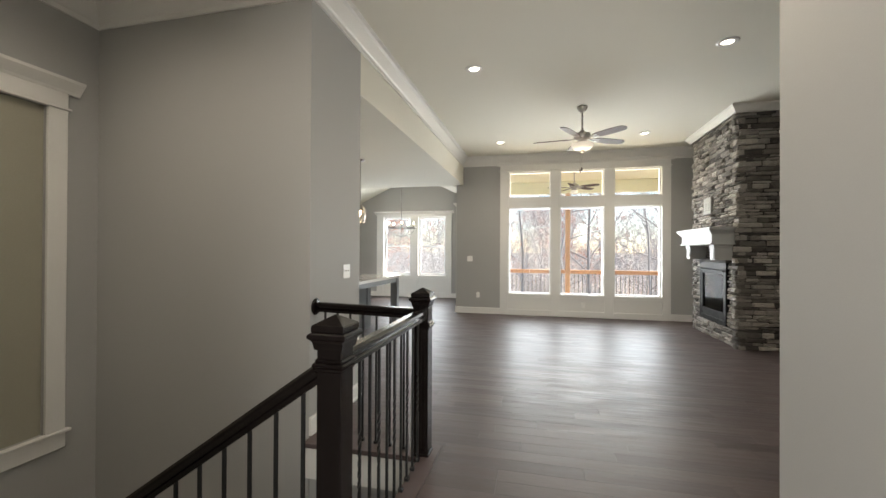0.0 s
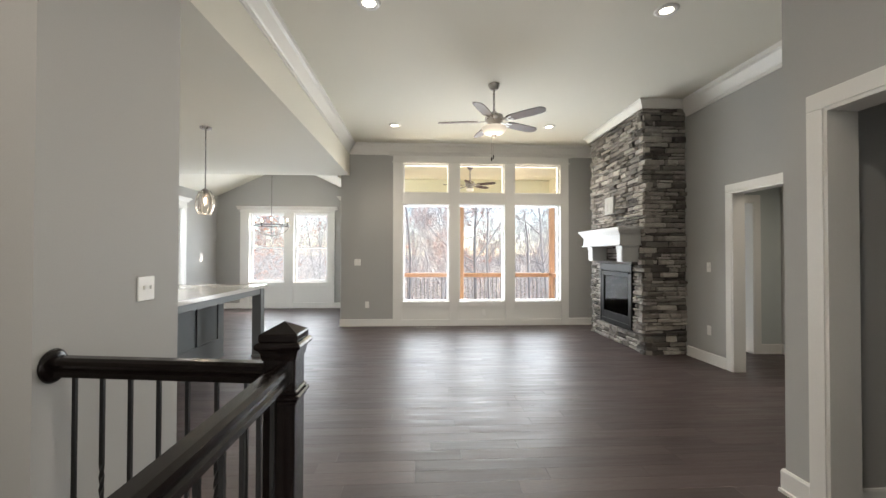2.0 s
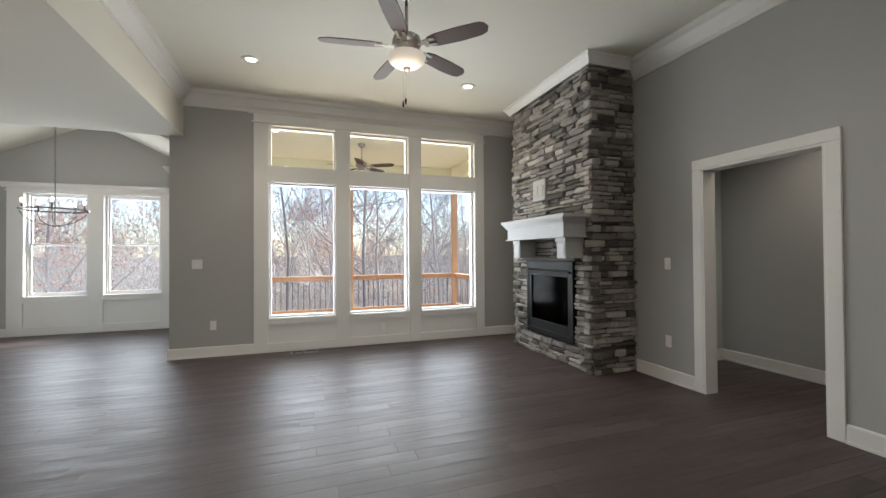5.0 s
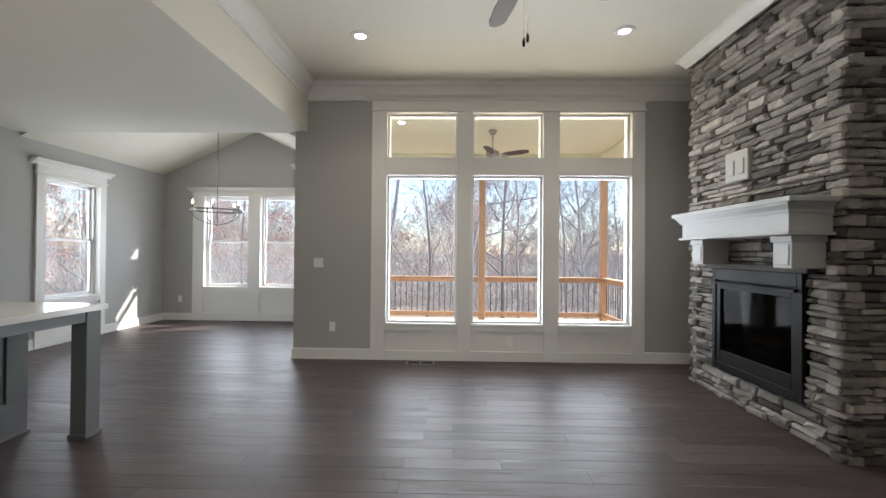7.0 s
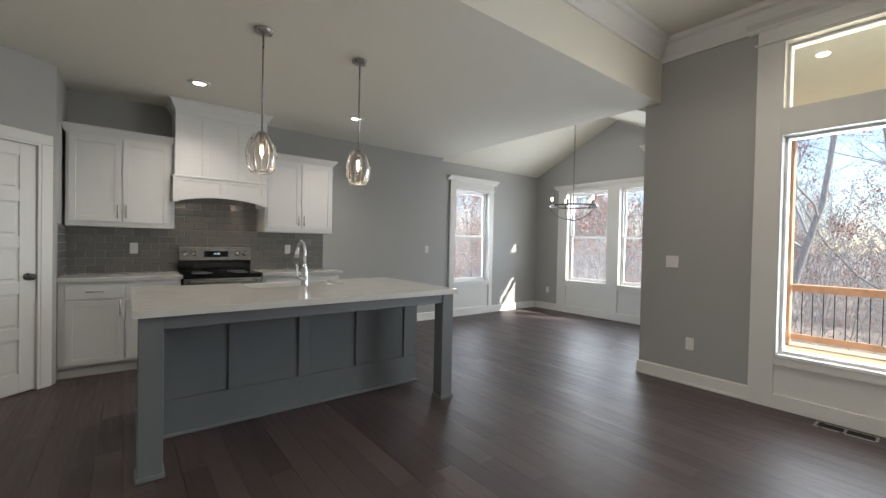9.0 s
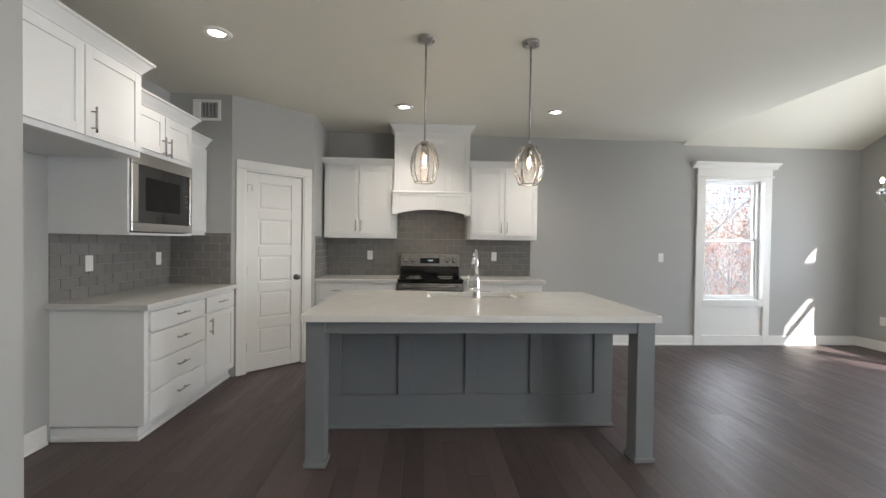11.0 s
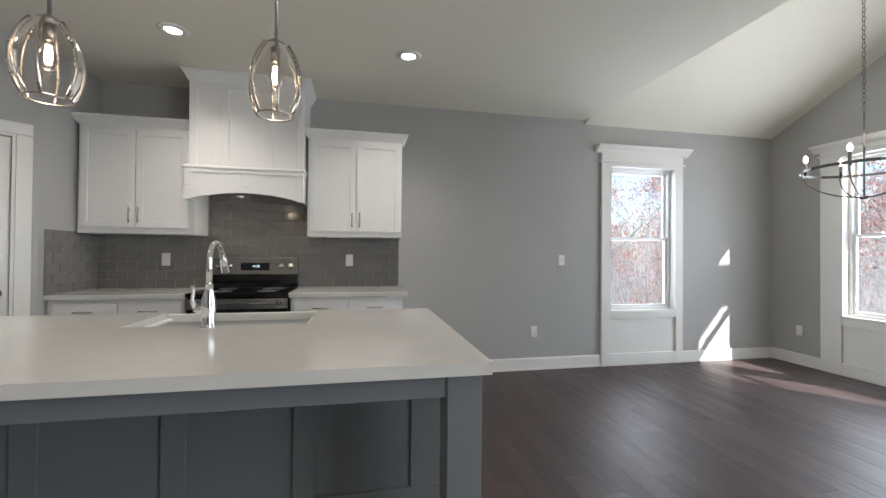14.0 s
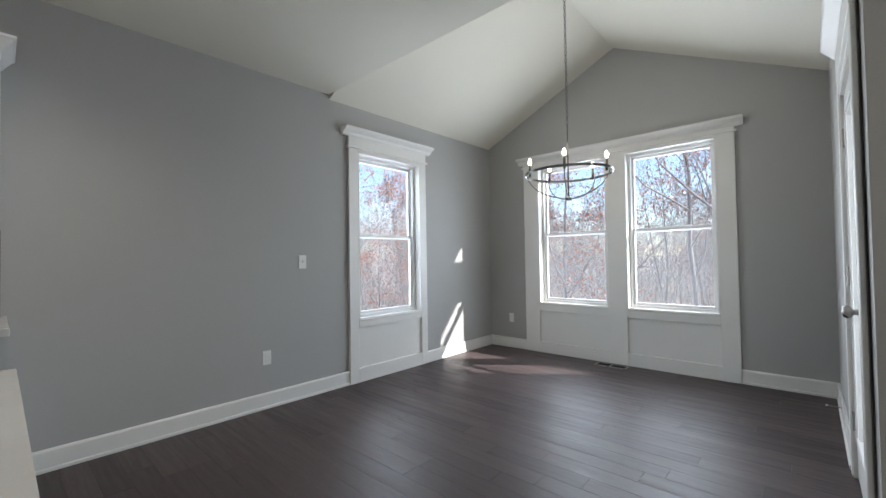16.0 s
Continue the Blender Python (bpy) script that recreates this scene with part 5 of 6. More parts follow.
# island
IX0, IX1, IY0, IY1 = -3.485, -2.262, 4.528, 6.697
il = thing("kitchen_island", (-2.9, 5.61, 0), 0, "grey painted kitchen island with panelled back and two corner legs", "kitchen island")
PXF = -2.815
part("body", boxes((IX0 + 0.04, 4.575, 0.0, PXF, 6.655, 0.872)), ISLAND, il)
panel_y = [4.575, 4.66, 5.07, 5.155, 5.555, 5.64, 6.035, 6.12, 6.515, 6.655]
for i in range(0, 10, 2):
    part("stile", boxes((PXF, panel_y[i], 0.245, PXF + 0.016, panel_y[i + 1], 0.79), bevel=0.0015), ISLAND, il)
part("top_rail", boxes((PXF, 4.575, 0.791, PXF + 0.016, 6.655, 0.872), bevel=0.0015), ISLAND, il)
part("bottom_rail", boxes((PXF, 4.575, 0.02, PXF + 0.016, 6.655, 0.244), bevel=0.0015), ISLAND, il)
part("shoe_moulding", boxes((PXF, 4.56, 0, PXF + 0.028, 6.67, 0.022), (IX0 + 0.04, 4.56, 0, PXF, 4.574, 0.022), (IX0 + 0.04, 6.656, 0, PXF, 6.67, 0.022), bevel=0.005), ISLAND, il)
LX1 = -2.292
for y0 in (4.553, 6.562):
    lg = part("leg", boxes((LX1 - 0.112, y0, 0.0, LX1, y0 + 0.112, 0.872), bevel=0.003), ISLAND, il)
    part("plinth", boxes((LX1 - 0.122, y0 - 0.01, 0.0, LX1 + 0.01, y0 + 0.122, 0.03), bevel=0.005), ISLAND, lg)
part("apron", boxes((LX1 - 0.035, 4.665, 0.80, LX1 - 0.010, 6.562, 0.872), bevel=0.002), ISLAND, il)
for y0 in (4.565, 6.64):
    part("side_apron", boxes((PXF + 0.016, y0, 0.80, LX1 - 0.112, y0 + 0.025, 0.872), bevel=0.002), ISLAND, il)
# doors on the working side
for a, b in ((4.60, 5.22), (5.25, 6.09), (6.12, 6.64)):
    shaker(il, "door", -b, -a, 0.12, 0.855 if a != 5.25 else 0.64, (IX0 + 0.04, 0, 0), -90, ISLAND)
# quartz top with the sink's cut-out at the working edge
SX0, SX1, SY0, SY1 = -3.50, -3.06, 5.28, 6.06
tp = thing("countertop", (-2.87, 5.61, 0.875), 0, "large glossy white quartz island top", "countertop", "white quartz worktops")
tb = boxes((SX1, IY0, 0.875, IX1, IY1, 0.915), (IX0, IY0, 0.875, SX1, SY0, 0.915), (IX0, SY1, 0.875, SX1, IY1, 0.915))
bmesh.ops.remove_doubles(tb, verts=list(tb.verts), dist=0.0001)
part("slab", tb, QUARTZ, tp)
sk = thing("farmhouse_sink", (-3.28, 5.67, 0.65), 0, "white fireclay apron-front sink set into the island", "sink")
part("basin", boxes((-3.53, SY0 + 0.002, 0.66, -3.495, SY1 - 0.002, 0.905), (-3.095, SY0 + 0.002, 0.66, -3.062, SY1 - 0.002, 0.885), (-3.495, SY0 + 0.002, 0.66, -3.095, SY0 + 0.03, 0.885),
                    (-3.495, SY1 - 0.03, 0.66, -3.095, SY1 - 0.002, 0.885), (-3.495, SY0 + 0.03, 0.66, -3.095, SY1 - 0.03, 0.69), bevel=0.006, seg=2), PLASTIC, sk)
fc = thing("kitchen_faucet", (-2.985, 5.655, 0.915), 0, "polished chrome pull-down kitchen faucet with a side lever", "faucet")
part("base", turned([(0.0, 0), (0.03, 0), (0.031, 0.008), (0.027, 0.014), (0.026, 0.06), (0.029, 0.09), (0.026, 0.13), (0.017, 0.165), (0.015, 0.19), (0.0, 0.19)], 24), CHROME, fc, local=True)
arc = [(0, 0, 0.18), (0, 0, 0.26)] + [(-0.085 + 0.085 * math.cos(a), 0, 0.285 + 0.085 * math.sin(a)) for a in [math.pi * i / 14 for i in range(0, 13)]]
part("spout", tube(arc, 0.0125, 14), CHROME, fc, local=True)
e0 = Vector(arc[-1])
dr = (Vector(arc[-1]) - Vector(arc[-2])).normalized()
part("spray_head", tube([e0, e0 + dr * 0.03, e0 + dr * 0.035, e0 + dr * 0.10], 0.016, 14, taper=[0.013, 0.0135, 0.017, 0.02]), CHROME, fc, local=True)
lv = tube([(0, -0.02, 0.075), (0, -0.055, 0.085)], 0.016, 12)
part("lever_body", lv, CHROME, fc, local=True)
part("lever", tube([(0, -0.05, 0.085), (0, -0.065, 0.12), (0.0, -0.06, 0.165), (0, -0.066, 0.185)], 0.007, 10, taper=[0.012, 0.009, 0.007, 0.009]), CHROME, fc, local=True)


# pendants
def pendant(at):
    p = thing("pendant_lamp", at, 0, "nickel cage pendant with clear glass and a glowing filament bulb", "pendant lamp", "pendants over the island")
    part("canopy", turned([(0.0, 0), (0.062, 0), (0.064, -0.008), (0.058, -0.022), (0.02, -0.028), (0.0, -0.028)], 24), NICKEL, p, local=True)
    part("stem", turned([(0.006, -0.026), (0.006, -0.708)], 10), NICKEL, p, local=True)
    part("top_cap", turned([(0.0, -0.703), (0.018, -0.703), (0.034, -0.715), (0.036, -0.728), (0.0, -0.728)], 20), NICKEL, p, local=True)
    T, H = -0.723, 0.265
    prof = lambda t: 0.032 + 0.066 * math.sin(math.pi * (0.06 + 0.80 * t)) ** 0.85
    for i in range(6):
        a = 2 * math.pi * i / 6 + 0.3
        pts = [(prof(t / 12) * math.cos(a), prof(t / 12) * math.sin(a), T - H * t / 12) for t in range(13)]
        part("cage_rib", tube(pts, 0.0052, 6), NICKEL, p, local=True)
    rb = prof(1.0)
    part("bottom_ring", tube([(rb * math.cos(2 * math.pi * i / 28), rb * math.sin(2 * math.pi * i / 28), T - H) for i in range(28)], 0.004, 6, closed=True), NICKEL, p, local=True)
    gl = turned([(prof(t / 12) - 0.006, T - 0.004 - (H - 0.02) * t / 12) for t in range(13)], 28)
    bmesh.ops.delete(gl, geom=[f for f in gl.faces if len(f.verts) > 4], context="FACES")
    g = part("glass_shade", gl, GLOBE, p, "clear glass shade", local=True)
    g.visible_shadow = False
    part("socket", turned([(0.0, T - 0.005), (0.017, T - 0.005), (0.017, T - 0.065), (0.0, T - 0.065)], 16), NICKEL, p, local=True)
    bulb = part("bulb", turned([(0.0, T - 0.065), (0.012, T - 0.068), (0.016, T - 0.085), (0.027, T - 0.115), (0.027, T - 0.135), (0.016, T - 0.16), (0.0, T - 0.168)], 18), GLOBE, p, "clear filament bulb", local=True)
    part("filament", turned([(0.0, T - 0.078), (0.009, T - 0.08), (0.012, T - 0.12), (0.009, T - 0.142), (0.0, T - 0.147)], 10), BULB, bulb, local=True)
    d = bpy.data.lights.new("pendant_light", "POINT")
    d.energy, d.color, d.shadow_soft_size = 0.6, (1.0, 0.80, 0.55), 0.03
    new("pendant_light", d).location = (at[0], at[1], at[2] + T - 0.20)


pendant((-2.69, 5.24, ZK))
pendant((-2.69, 5.972, ZK))

# ---- dining ----
CX, CY, CZ = -3.415, 10.0, 1.69
vz = ZV - abs(CX - XM) * (ZV - ZE) / (XM - XL)
ch = thing("chandelier", (CX, CY, CZ), 0, "nickel ring chandelier with five lit candle bulbs on a chain", "chandelier")
part("hub", turned([(0.0, -0.012), (0.018, -0.008), (0.03, 0.0), (0.03, 0.012), (0.014, 0.02), (0.0, 0.022)], 18), DARK_NICKEL, ch, local=True)
part("stem", turned([(0.006, 0.015), (0.006, 0.66)], 10), DARK_NICKEL, ch, local=True)
RR, RZ = 0.365, 0.225
ring = boxes()
n = 64
for i in range(n):
    a, b = 2 * math.pi * i / n, 2 * math.pi * (i + 1) / n
    q = [(r * math.cos(t), r * math.sin(t), z) for t in (a, b) for r, z in ((RR, RZ - 0.011), (RR + 0.004, RZ - 0.011), (RR + 0.004, RZ + 0.011), (RR, RZ + 0.011))]
    v = [ring.verts.new(c) for c in q]
    for k in range(4):
        ring.faces.new((v[k], v[(k + 1) % 4], v[4 + (k + 1) % 4], v[4 + k]))
bmesh.ops.remove_doubles(ring, verts=list(ring.verts), dist=0.0002)
bmesh.ops.recalc_face_normals(ring, faces=list(ring.faces))
part("ring", ring, DARK_NICKEL, ch, local=True)
for i in range(5):
    a = 2 * math.pi * i / 5 + 0.035
    ca, sa = math.cos(a), math.sin(a)
    part("arm", tube([(0.02 * ca, 0.02 * sa, 0.005)] + [((RR - 0.01) * math.sin(t) * ca, (RR - 0.01) * math.sin(t) * sa, 0.01 + RZ * (1 - math.cos(t))) for t in [math.pi / 2 * k / 10 for k in range(2, 11)]], 0.0055, 7), DARK_NICKEL, ch, local=True)
    cd = part("candle_sleeve", turned([(0.011, RZ - 0.02), (0.011, RZ + 0.085)], 12, (0.328 * ca, 0.328 * sa, 0)), DARK_NICKEL, ch, local=True)
    part("candle_bulb", turned([(0.0, RZ + 0.085), (0.009, RZ + 0.088), (0.015, RZ + 0.105), (0.012, RZ + 0.125), (0.004, RZ + 0.142), (0.0, RZ + 0.145)], 12, (0.328 * ca, 0.328 * sa, 0)), FLAME, cd, "glowing candle bulb", local=True)
z, i = 0.66, 0
while z < vz - CZ - 0.05:
    M = pose(0, 0, z + 0.016, 0, 0, 90 * (i % 2))
    lk = tube([(0.010 * math.cos(t), 0, 0.021 * math.sin(t)) for t in [2 * math.pi * k / 10 for k in range(10)]], 0.0026, 5, closed=True)
    lk.transform(M)
    part("chain_link", lk, DARK_NICKEL, ch, local=True)
    z += 0.034
    i += 1
part("ceiling_canopy", turned([(0.0, vz - CZ - 0.045), (0.02, vz - CZ - 0.04), (0.055, vz - CZ - 0.012), (0.06, vz - CZ + 0.02), (0.0, vz - CZ + 0.02)], 22), DARK_NICKEL, ch, local=True)
cl = bpy.data.lights.new("chandelier_light", "POINT")
cl.energy, cl.color, cl.shadow_soft_size = 2.2, (1.0, 0.86, 0.68), 0.2
new("chandelier_light", cl).location = (CX, CY, CZ + 0.50)

# glazed door from dining to the porch; hinges on the far side
casing("door_frame_5", (XD, DY1, 0), -90, DY1 - DY0, 2.06, 0.16, 0.088)
gd = thing("porch_door", (XD, DY1, 0), -90, "white full-glass exterior door, closed, with nickel hardware", "door")
W = DY1 - DY0 - 0.044
gl0 = 0.022
part("leaf", boxes((gl0, 0.004, 0.012, gl0 + 0.13, 0.048, 2.036), (gl0 + W - 0.13, 0.004, 0.012, gl0 + W, 0.048, 2.036), (gl0 + 0.13, 0.004, 0.012, gl0 + W - 0.13, 0.048, 0.24), (gl0 + 0.13, 0.004, 1.90, gl0 + W - 0.13, 0.048, 2.036), bevel=0.002), TRIM, gd, local=True)
part("glazing_bead", boxes((gl0 + 0.125, -0.006, 0.235, gl0 + 0.155, 0.0035, 1.905), (gl0 + W - 0.155, -0.006, 0.235, gl0 + W - 0.125, 0.0035, 1.905), (gl0 + 0.155, -0.006, 0.235, gl0 + W - 0.155, 0.0035, 0.265), (gl0 + 0.155, -0.006, 1.91, gl0 + W - 0.155, 0.0035, 1.905), bevel=0.003), TRIM, gd, local=True)
pg = part("pane", boxes((gl0 + 0.13, 0.022, 0.24, gl0 + W - 0.13, 0.03, 1.90)), GLASS, gd, local=True)
pg.visible_shadow = False
part("head_board", boxes((-0.088, -0.02, 2.149, DY1 - DY0 + 0.088, 0, 2.30), bevel=0.002), TRIM, gd, local=True)
part("head_cap", prism([(0, 2.30), (-0.022, 2.30), (-0.035, 2.315), (-0.075, 2.36), (-0.08, 2.378), (0, 2.378)], -0.145, DY1 - DY0 + 0.145, "x"), TRIM, gd, local=True)
for z in (0.25, 1.02, 1.76):
    part("hinge", boxes((0.006, -0.01, z, 0.028, 0.003, z + 0.10), bevel=0.002), NICKEL, gd, local=True)
k = turned([(0.0, 0), (0.032, 0), (0.032, 0.006), (0.012, 0.01), (0.011, 0.032), (0.022, 0.038), (0.028, 0.05), (0.024, 0.062), (0.0, 0.067)], 22)
k.transform(pose(gl0 + W - 0.065, 0.004, 0.95, 90, 0, 0))
part("knob", k, NICKEL, gd, "brushed nickel knob", local=True)
b = turned([(0.0, 0), (0.03, 0), (0.03, 0.008), (0.018, 0.014), (0.0, 0.016)], 20)
b.transform(pose(gl0 + W - 0.065, 0.004, 1.10, 90, 0, 0))
part("deadbolt", b, NICKEL, gd, local=True)
ds = thing("door_stop", (XD, 10.75, 0.075), 0, "small spring door stop on the baseboard", "door stop")
part("rod", tube([(-0.016, 0, 0), (-0.085, 0, 0.004)], 0.004, 8), NICKEL, ds, local=True)
part("tip", tube([(-0.085, 0, 0.004), (-0.10, 0, 0.004)], 0.007, 8), PLASTIC, ds, local=True)

# ---- porch ----
DK = -0.10
PY1 = 12.42
dk = thing("deck", (0.8, 10.6, DK), 0, "cedar porch deck behind the great room", "deck", kind="structure")
y = YG + 0.17
while y < PY1 + 0.1:
    part("deck_board", boxes((XP + 0.17, y, DK - 0.04, 3.55, y + 0.135, DK)), DECKING, dk)
    y += 0.141
part("rim_joist", boxes((XP + 0.17, PY1 + 0.11, DK - 0.30, 3.55, PY1 + 0.15, DK)), CEDAR, dk)
for p in ((0.84, 12.30), (3.36, 12.30), (-1.27, 12.30)):
    po = thing("porch_post", (p[0], p[1], DK), 0, "rough cedar porch post holding the roof beam", "post", "porch posts")
    part("post", boxes((p[0] - 0.064, p[1] - 0.064, DK - 2.8, p[0] + 0.064, p[1] + 0.064, 3.0), bevel=0.004), CEDAR, po)


def porch_rail(x0, y0, x1, y1):
    r = thing("porch_railing", ((x0 + x1) / 2, (y0 + y1) / 2, DK), 0, "cedar porch railing with thin black balusters", "railing", "porch railings")
    ax = abs(x1 - x0) > abs(y1 - y0)
    w = 0.045
    for z0, z1, k in ((0.765, 0.80, 0.07), (0.69, 0.765, 0.02), (-0.02, 0.07, 0.02)):
        part("rail", boxes((x0, y0 - k, z0, x1, y1 + k, z1) if ax else (x0 - k, y0, z0, x1 + k, y1, z1), bevel=0.003), CEDAR, r)
    L = abs(x1 - x0) if ax else abs(y1 - y0)
    n = int(L / 0.11)
    for i in range(1, n):
        t = i / n
        x, y = x0 + (x1 - x0) * t, y0 + (y1 - y0) * t
        part("baluster", boxes((x - 0.0045, y - 0.0045, 0.07, x + 0.0045, y + 0.0045, 0.69)), IRON, r)


porch_rail(-1.195, 12.30, 0.765, 12.30)
porch_rail(0.915, 12.30, 3.285, 12.30)
porch_rail(3.36, 8.92, 3.36, 12.225)
solid("porch_beam", boxes((-1.55, 12.20, 3.0, 3.46, 12.40, 3.34), (3.26, 8.9, 3.0, 3.46, 12.20, 3.34)), SOFFIT, "painted beam along the porch roof edge", "beam")
# Carried out to x 4.8 to keep sun off the great room floor.
solid("porch_ceiling", boxes((XP + 0.165, YG + 0.165, 3.345, 4.8, 12.75, 3.39)), SOFFIT, "pale painted porch ceiling", "ceiling")
# Unseen roof: slab and overlong edge boards sized to cut the dining sun patches.
rf = thing("porch_roof", (1.0, 11.2, 3.97), 0, "unseen dark porch roof with white edge boards placed to shape the sun", "roof", kind="structure")
part("roof_slab", boxes((-1.9, 8.6, 3.955, 4.9, 13.0, 4.11)), ROOFING, rf)
part("shade_fascia", boxes((-1.93, 8.9, 3.62, -1.9, 13.32, 4.115), bevel=0.003), TRIM, rf)
part("shade_fascia", boxes((-1.9, 13.0, 3.62, 4.9, 13.03, 4.115), bevel=0.003), TRIM, rf)
part("frieze", boxes((-1.5, 12.22, 3.39, 3.75, 12.38, 3.95), (3.3, 8.9, 3.39, 3.45, 12.22, 3.95)), TRIM, rf)
# Eave corner is seen; its depth blocks low sun, wing wall is added.
we = thing("wing_eave", (5.0, 9.8, 2.45), 0, "white boxed eave of the bedroom wing, deepened to block low sun", "eave", kind="structure")
part("soffit_box", boxes((3.75, 8.95, 2.45, 6.3, 10.75, 2.70), bevel=0.004), TRIM, we)
part("wing_wall", boxes((4.25, 8.95, -2.6, 6.2, 10.35, 2.449)), SIDING, we)
part("gutter", boxes((3.66, 8.95, 2.60, 3.749, 10.75, 2.71), bevel=0.01), TRIM, we)
hr = thing("house_roof", (-1, 6, 3.9), 0, "dark shingled main roof of the house", "roof", kind="structure")
part("roof_slab", boxes((-5.6, -2.0, 3.75, 6.3, 8.6, 3.95), (-5.6, 8.6, 3.86, -1.3, 11.5, 3.95)), ROOFING, hr)
pf = ceiling_fan("porch_fan", (0.88, 10.6, 3.345), 0.38, 0.64, 40, BLADE, NICKEL, "brushed nickel porch ceiling fan with five brown blades")
part("light_bowl", turned([(0.05, -0.505), (0.09, -0.51), (0.08, -0.56), (0.0, -0.575)], 20), FROST, pf, local=True)
# Only the left one is seen; the right one is added.
for p in ((-0.60, 10.2), (2.3, 9.2)):
    d = thing("porch_downlight", (*p, 3.345), 0, "small round downlight in the porch ceiling, lit", "downlight", "porch downlights")
    part("lens", turned([(0.0, -0.006), (0.05, -0.006), (0.055, 0.0), (0.0, 0.0)], 20), DOWN, d, local=True)

# ---- ground and woods ----
GZ = -2.9


def ground_height(x, y):
    d = max(0.0, math.hypot(x + 1, y - 9) - 8)
    return GZ - 0.035 * min(d, 30) + 0.03 * max(0.0, min(d, 120) - 34) + 0.25 * noise.noise(Vector((x * 0.09, y * 0.09, 0)))


bm = bmesh.new()
axis = [-900, -400, -200, -130] + list(range(-100, 101, 5)) + [130, 200, 400, 900]
grid = [[bm.verts.new((x, y, ground_height(x, y))) for x in axis] for y in axis]
for j in range(len(axis) - 1):
    for i in range(len(axis) - 1):
        bm.faces.new((grid[j][i], grid[j][i + 1], grid[j + 1][i + 1], grid[j + 1][i]))
for f in bm.faces:
    f.smooth = True
solid("ground", bm, LITTER, "leaf-covered woodland ground", "ground")


def grow(bm, r, p, d, length, radius, level, tips):
    steps = (6, 5, 4, 2, 2)[level]
    pts, rad = [p.copy()], [radius]
    for i in range(steps):
        wob = 0.16 if level == 0 else 0.26
        d = (d + Vector((r.uniform(-wob, wob), r.uniform(-wob, wob), r.uniform(-wob * 0.4, wob) + (0.05 if level else 0.02)))).normalized()
        p = p + d * (length / steps)
        pts.append(p.copy())
        rad.append(max(0.0045, radius * (1 - 0.76 * (i + 1) / steps)))
    tube(pts, radius, (7, 5, 4, 3, 3)[level], bm, taper=rad, caps=level == 0)
    if level >= 4:
        tips.extend(pts[1:])
        return
    n = (11, 7, 5, 4)[level]
    for k in range(n):
        t = r.uniform(0.2 if level == 0 else 0.15, 1.0)
        i = min(int(t * steps), steps - 1)
        q = pts[i].lerp(pts[i + 1], t * steps - i)
        a = r.uniform(0, 2 * math.pi)
        out = d.orthogonal().normalized()
        out = Matrix.Rotation(a, 3, d) @ out
        nd = (d * r.uniform(0.35, 0.9) + out * r.uniform(0.6, 1.0)).normalized()
        grow(bm, r, q, nd, length * r.uniform(0.36, 0.58) * (1.1 - 0.35 * t), max(0.006, rad[i] * r.uniform(0.35, 0.58)), level + 1, tips)


def tree_meshes(seed, height, radius, leaves):
    r = random.Random(seed)
    bm, tips = bmesh.new(), []
    grow(bm, r, Vector((0, 0, -0.4)), Vector((r.uniform(-0.06, 0.06), r.uniform(-0.06, 0.06), 1)), height, radius, 0, tips)
    trunk = mesh_of(bm, "trunk", BARK)
    crown_bm = bmesh.new()
    for i in range(leaves):
        p = r.choice(tips) + Vector((r.uniform(-0.2, 0.2), r.uniform(-0.2, 0.2), r.uniform(-0.25, 0.1)))
        s = r.uniform(0.022, 0.048)
        M = Matrix.Translation(p) @ Euler((r.uniform(0, 3), r.uniform(0, 3), r.uniform(0, 6))).to_matrix().to_4x4()
        v = [crown_bm.verts.new(M @ Vector(c)) for c in ((-s, 0, 0), (0, -s * 0.6, s * 0.2), (s, 0, 0), (0, s * 0.6, s * 0.2))]
        crown_bm.faces.new(v)
    return trunk, mesh_of(crown_bm, "crown", LEAF) if leaves else (crown_bm.free(), None)[1]


KINDS = [tree_meshes(11, 15, 0.105, 0), tree_meshes(12, 17, 0.115, 0), tree_meshes(13, 13, 0.085, 0), tree_meshes(14, 12, 0.13, 16000), tree_meshes(15, 9, 0.075, 5500), tree_meshes(16, 7, 0.045, 1300)]
tr = random.Random(5)


def plant(x, y, kind, scale):
    bare = KINDS[kind][1] is None
    t = thing("tree", (x, y, ground_height(x, y)), tr.uniform(0, 360), "bare grey winter tree with fine branches" if bare else "winter tree with sparse rust-red leaves", "tree", "trees of the wood")
    t.scale = (scale, scale, scale * tr.uniform(0.92, 1.1))
    for name, me in zip(("trunk", "crown"), KINDS[kind]):
        if me:
            ob = new(name, me)
            ob.parent = t


for x, y, kind, s in ((-3.3, 21.0, 3, 1.0), (-5.2, 25.0, 0, 0.95), (-1.2, 24.5, 2, 1.0), (0.4, 20.0, 0, 0.82), (2.6, 23.0, 1, 0.85), (5.9, 24.5, 2, 0.95), (-13.5, 13.5, 3, 0.95), (-12.0, 17.5, 4, 1.0),
                      (-16.5, 10.5, 0, 0.9), (1.3, 28.0, 4, 1.1), (4.0, 27.0, 0, 1.0), (7.4, 25.0, 1, 0.9), (-8.0, 20.0, 4, 1.1)):
    plant(x, y, kind, s)
for i in range(60):
    a = radians(tr.uniform(-30, 118))
    d = tr.uniform(19, 55)
    x, y = -1 - d * math.sin(a), 9 + d * math.cos(a)
    plant(x, y, tr.choice((0, 1, 2, 2, 4, 5, 5, 3)), tr.uniform(0.75, 1.1))
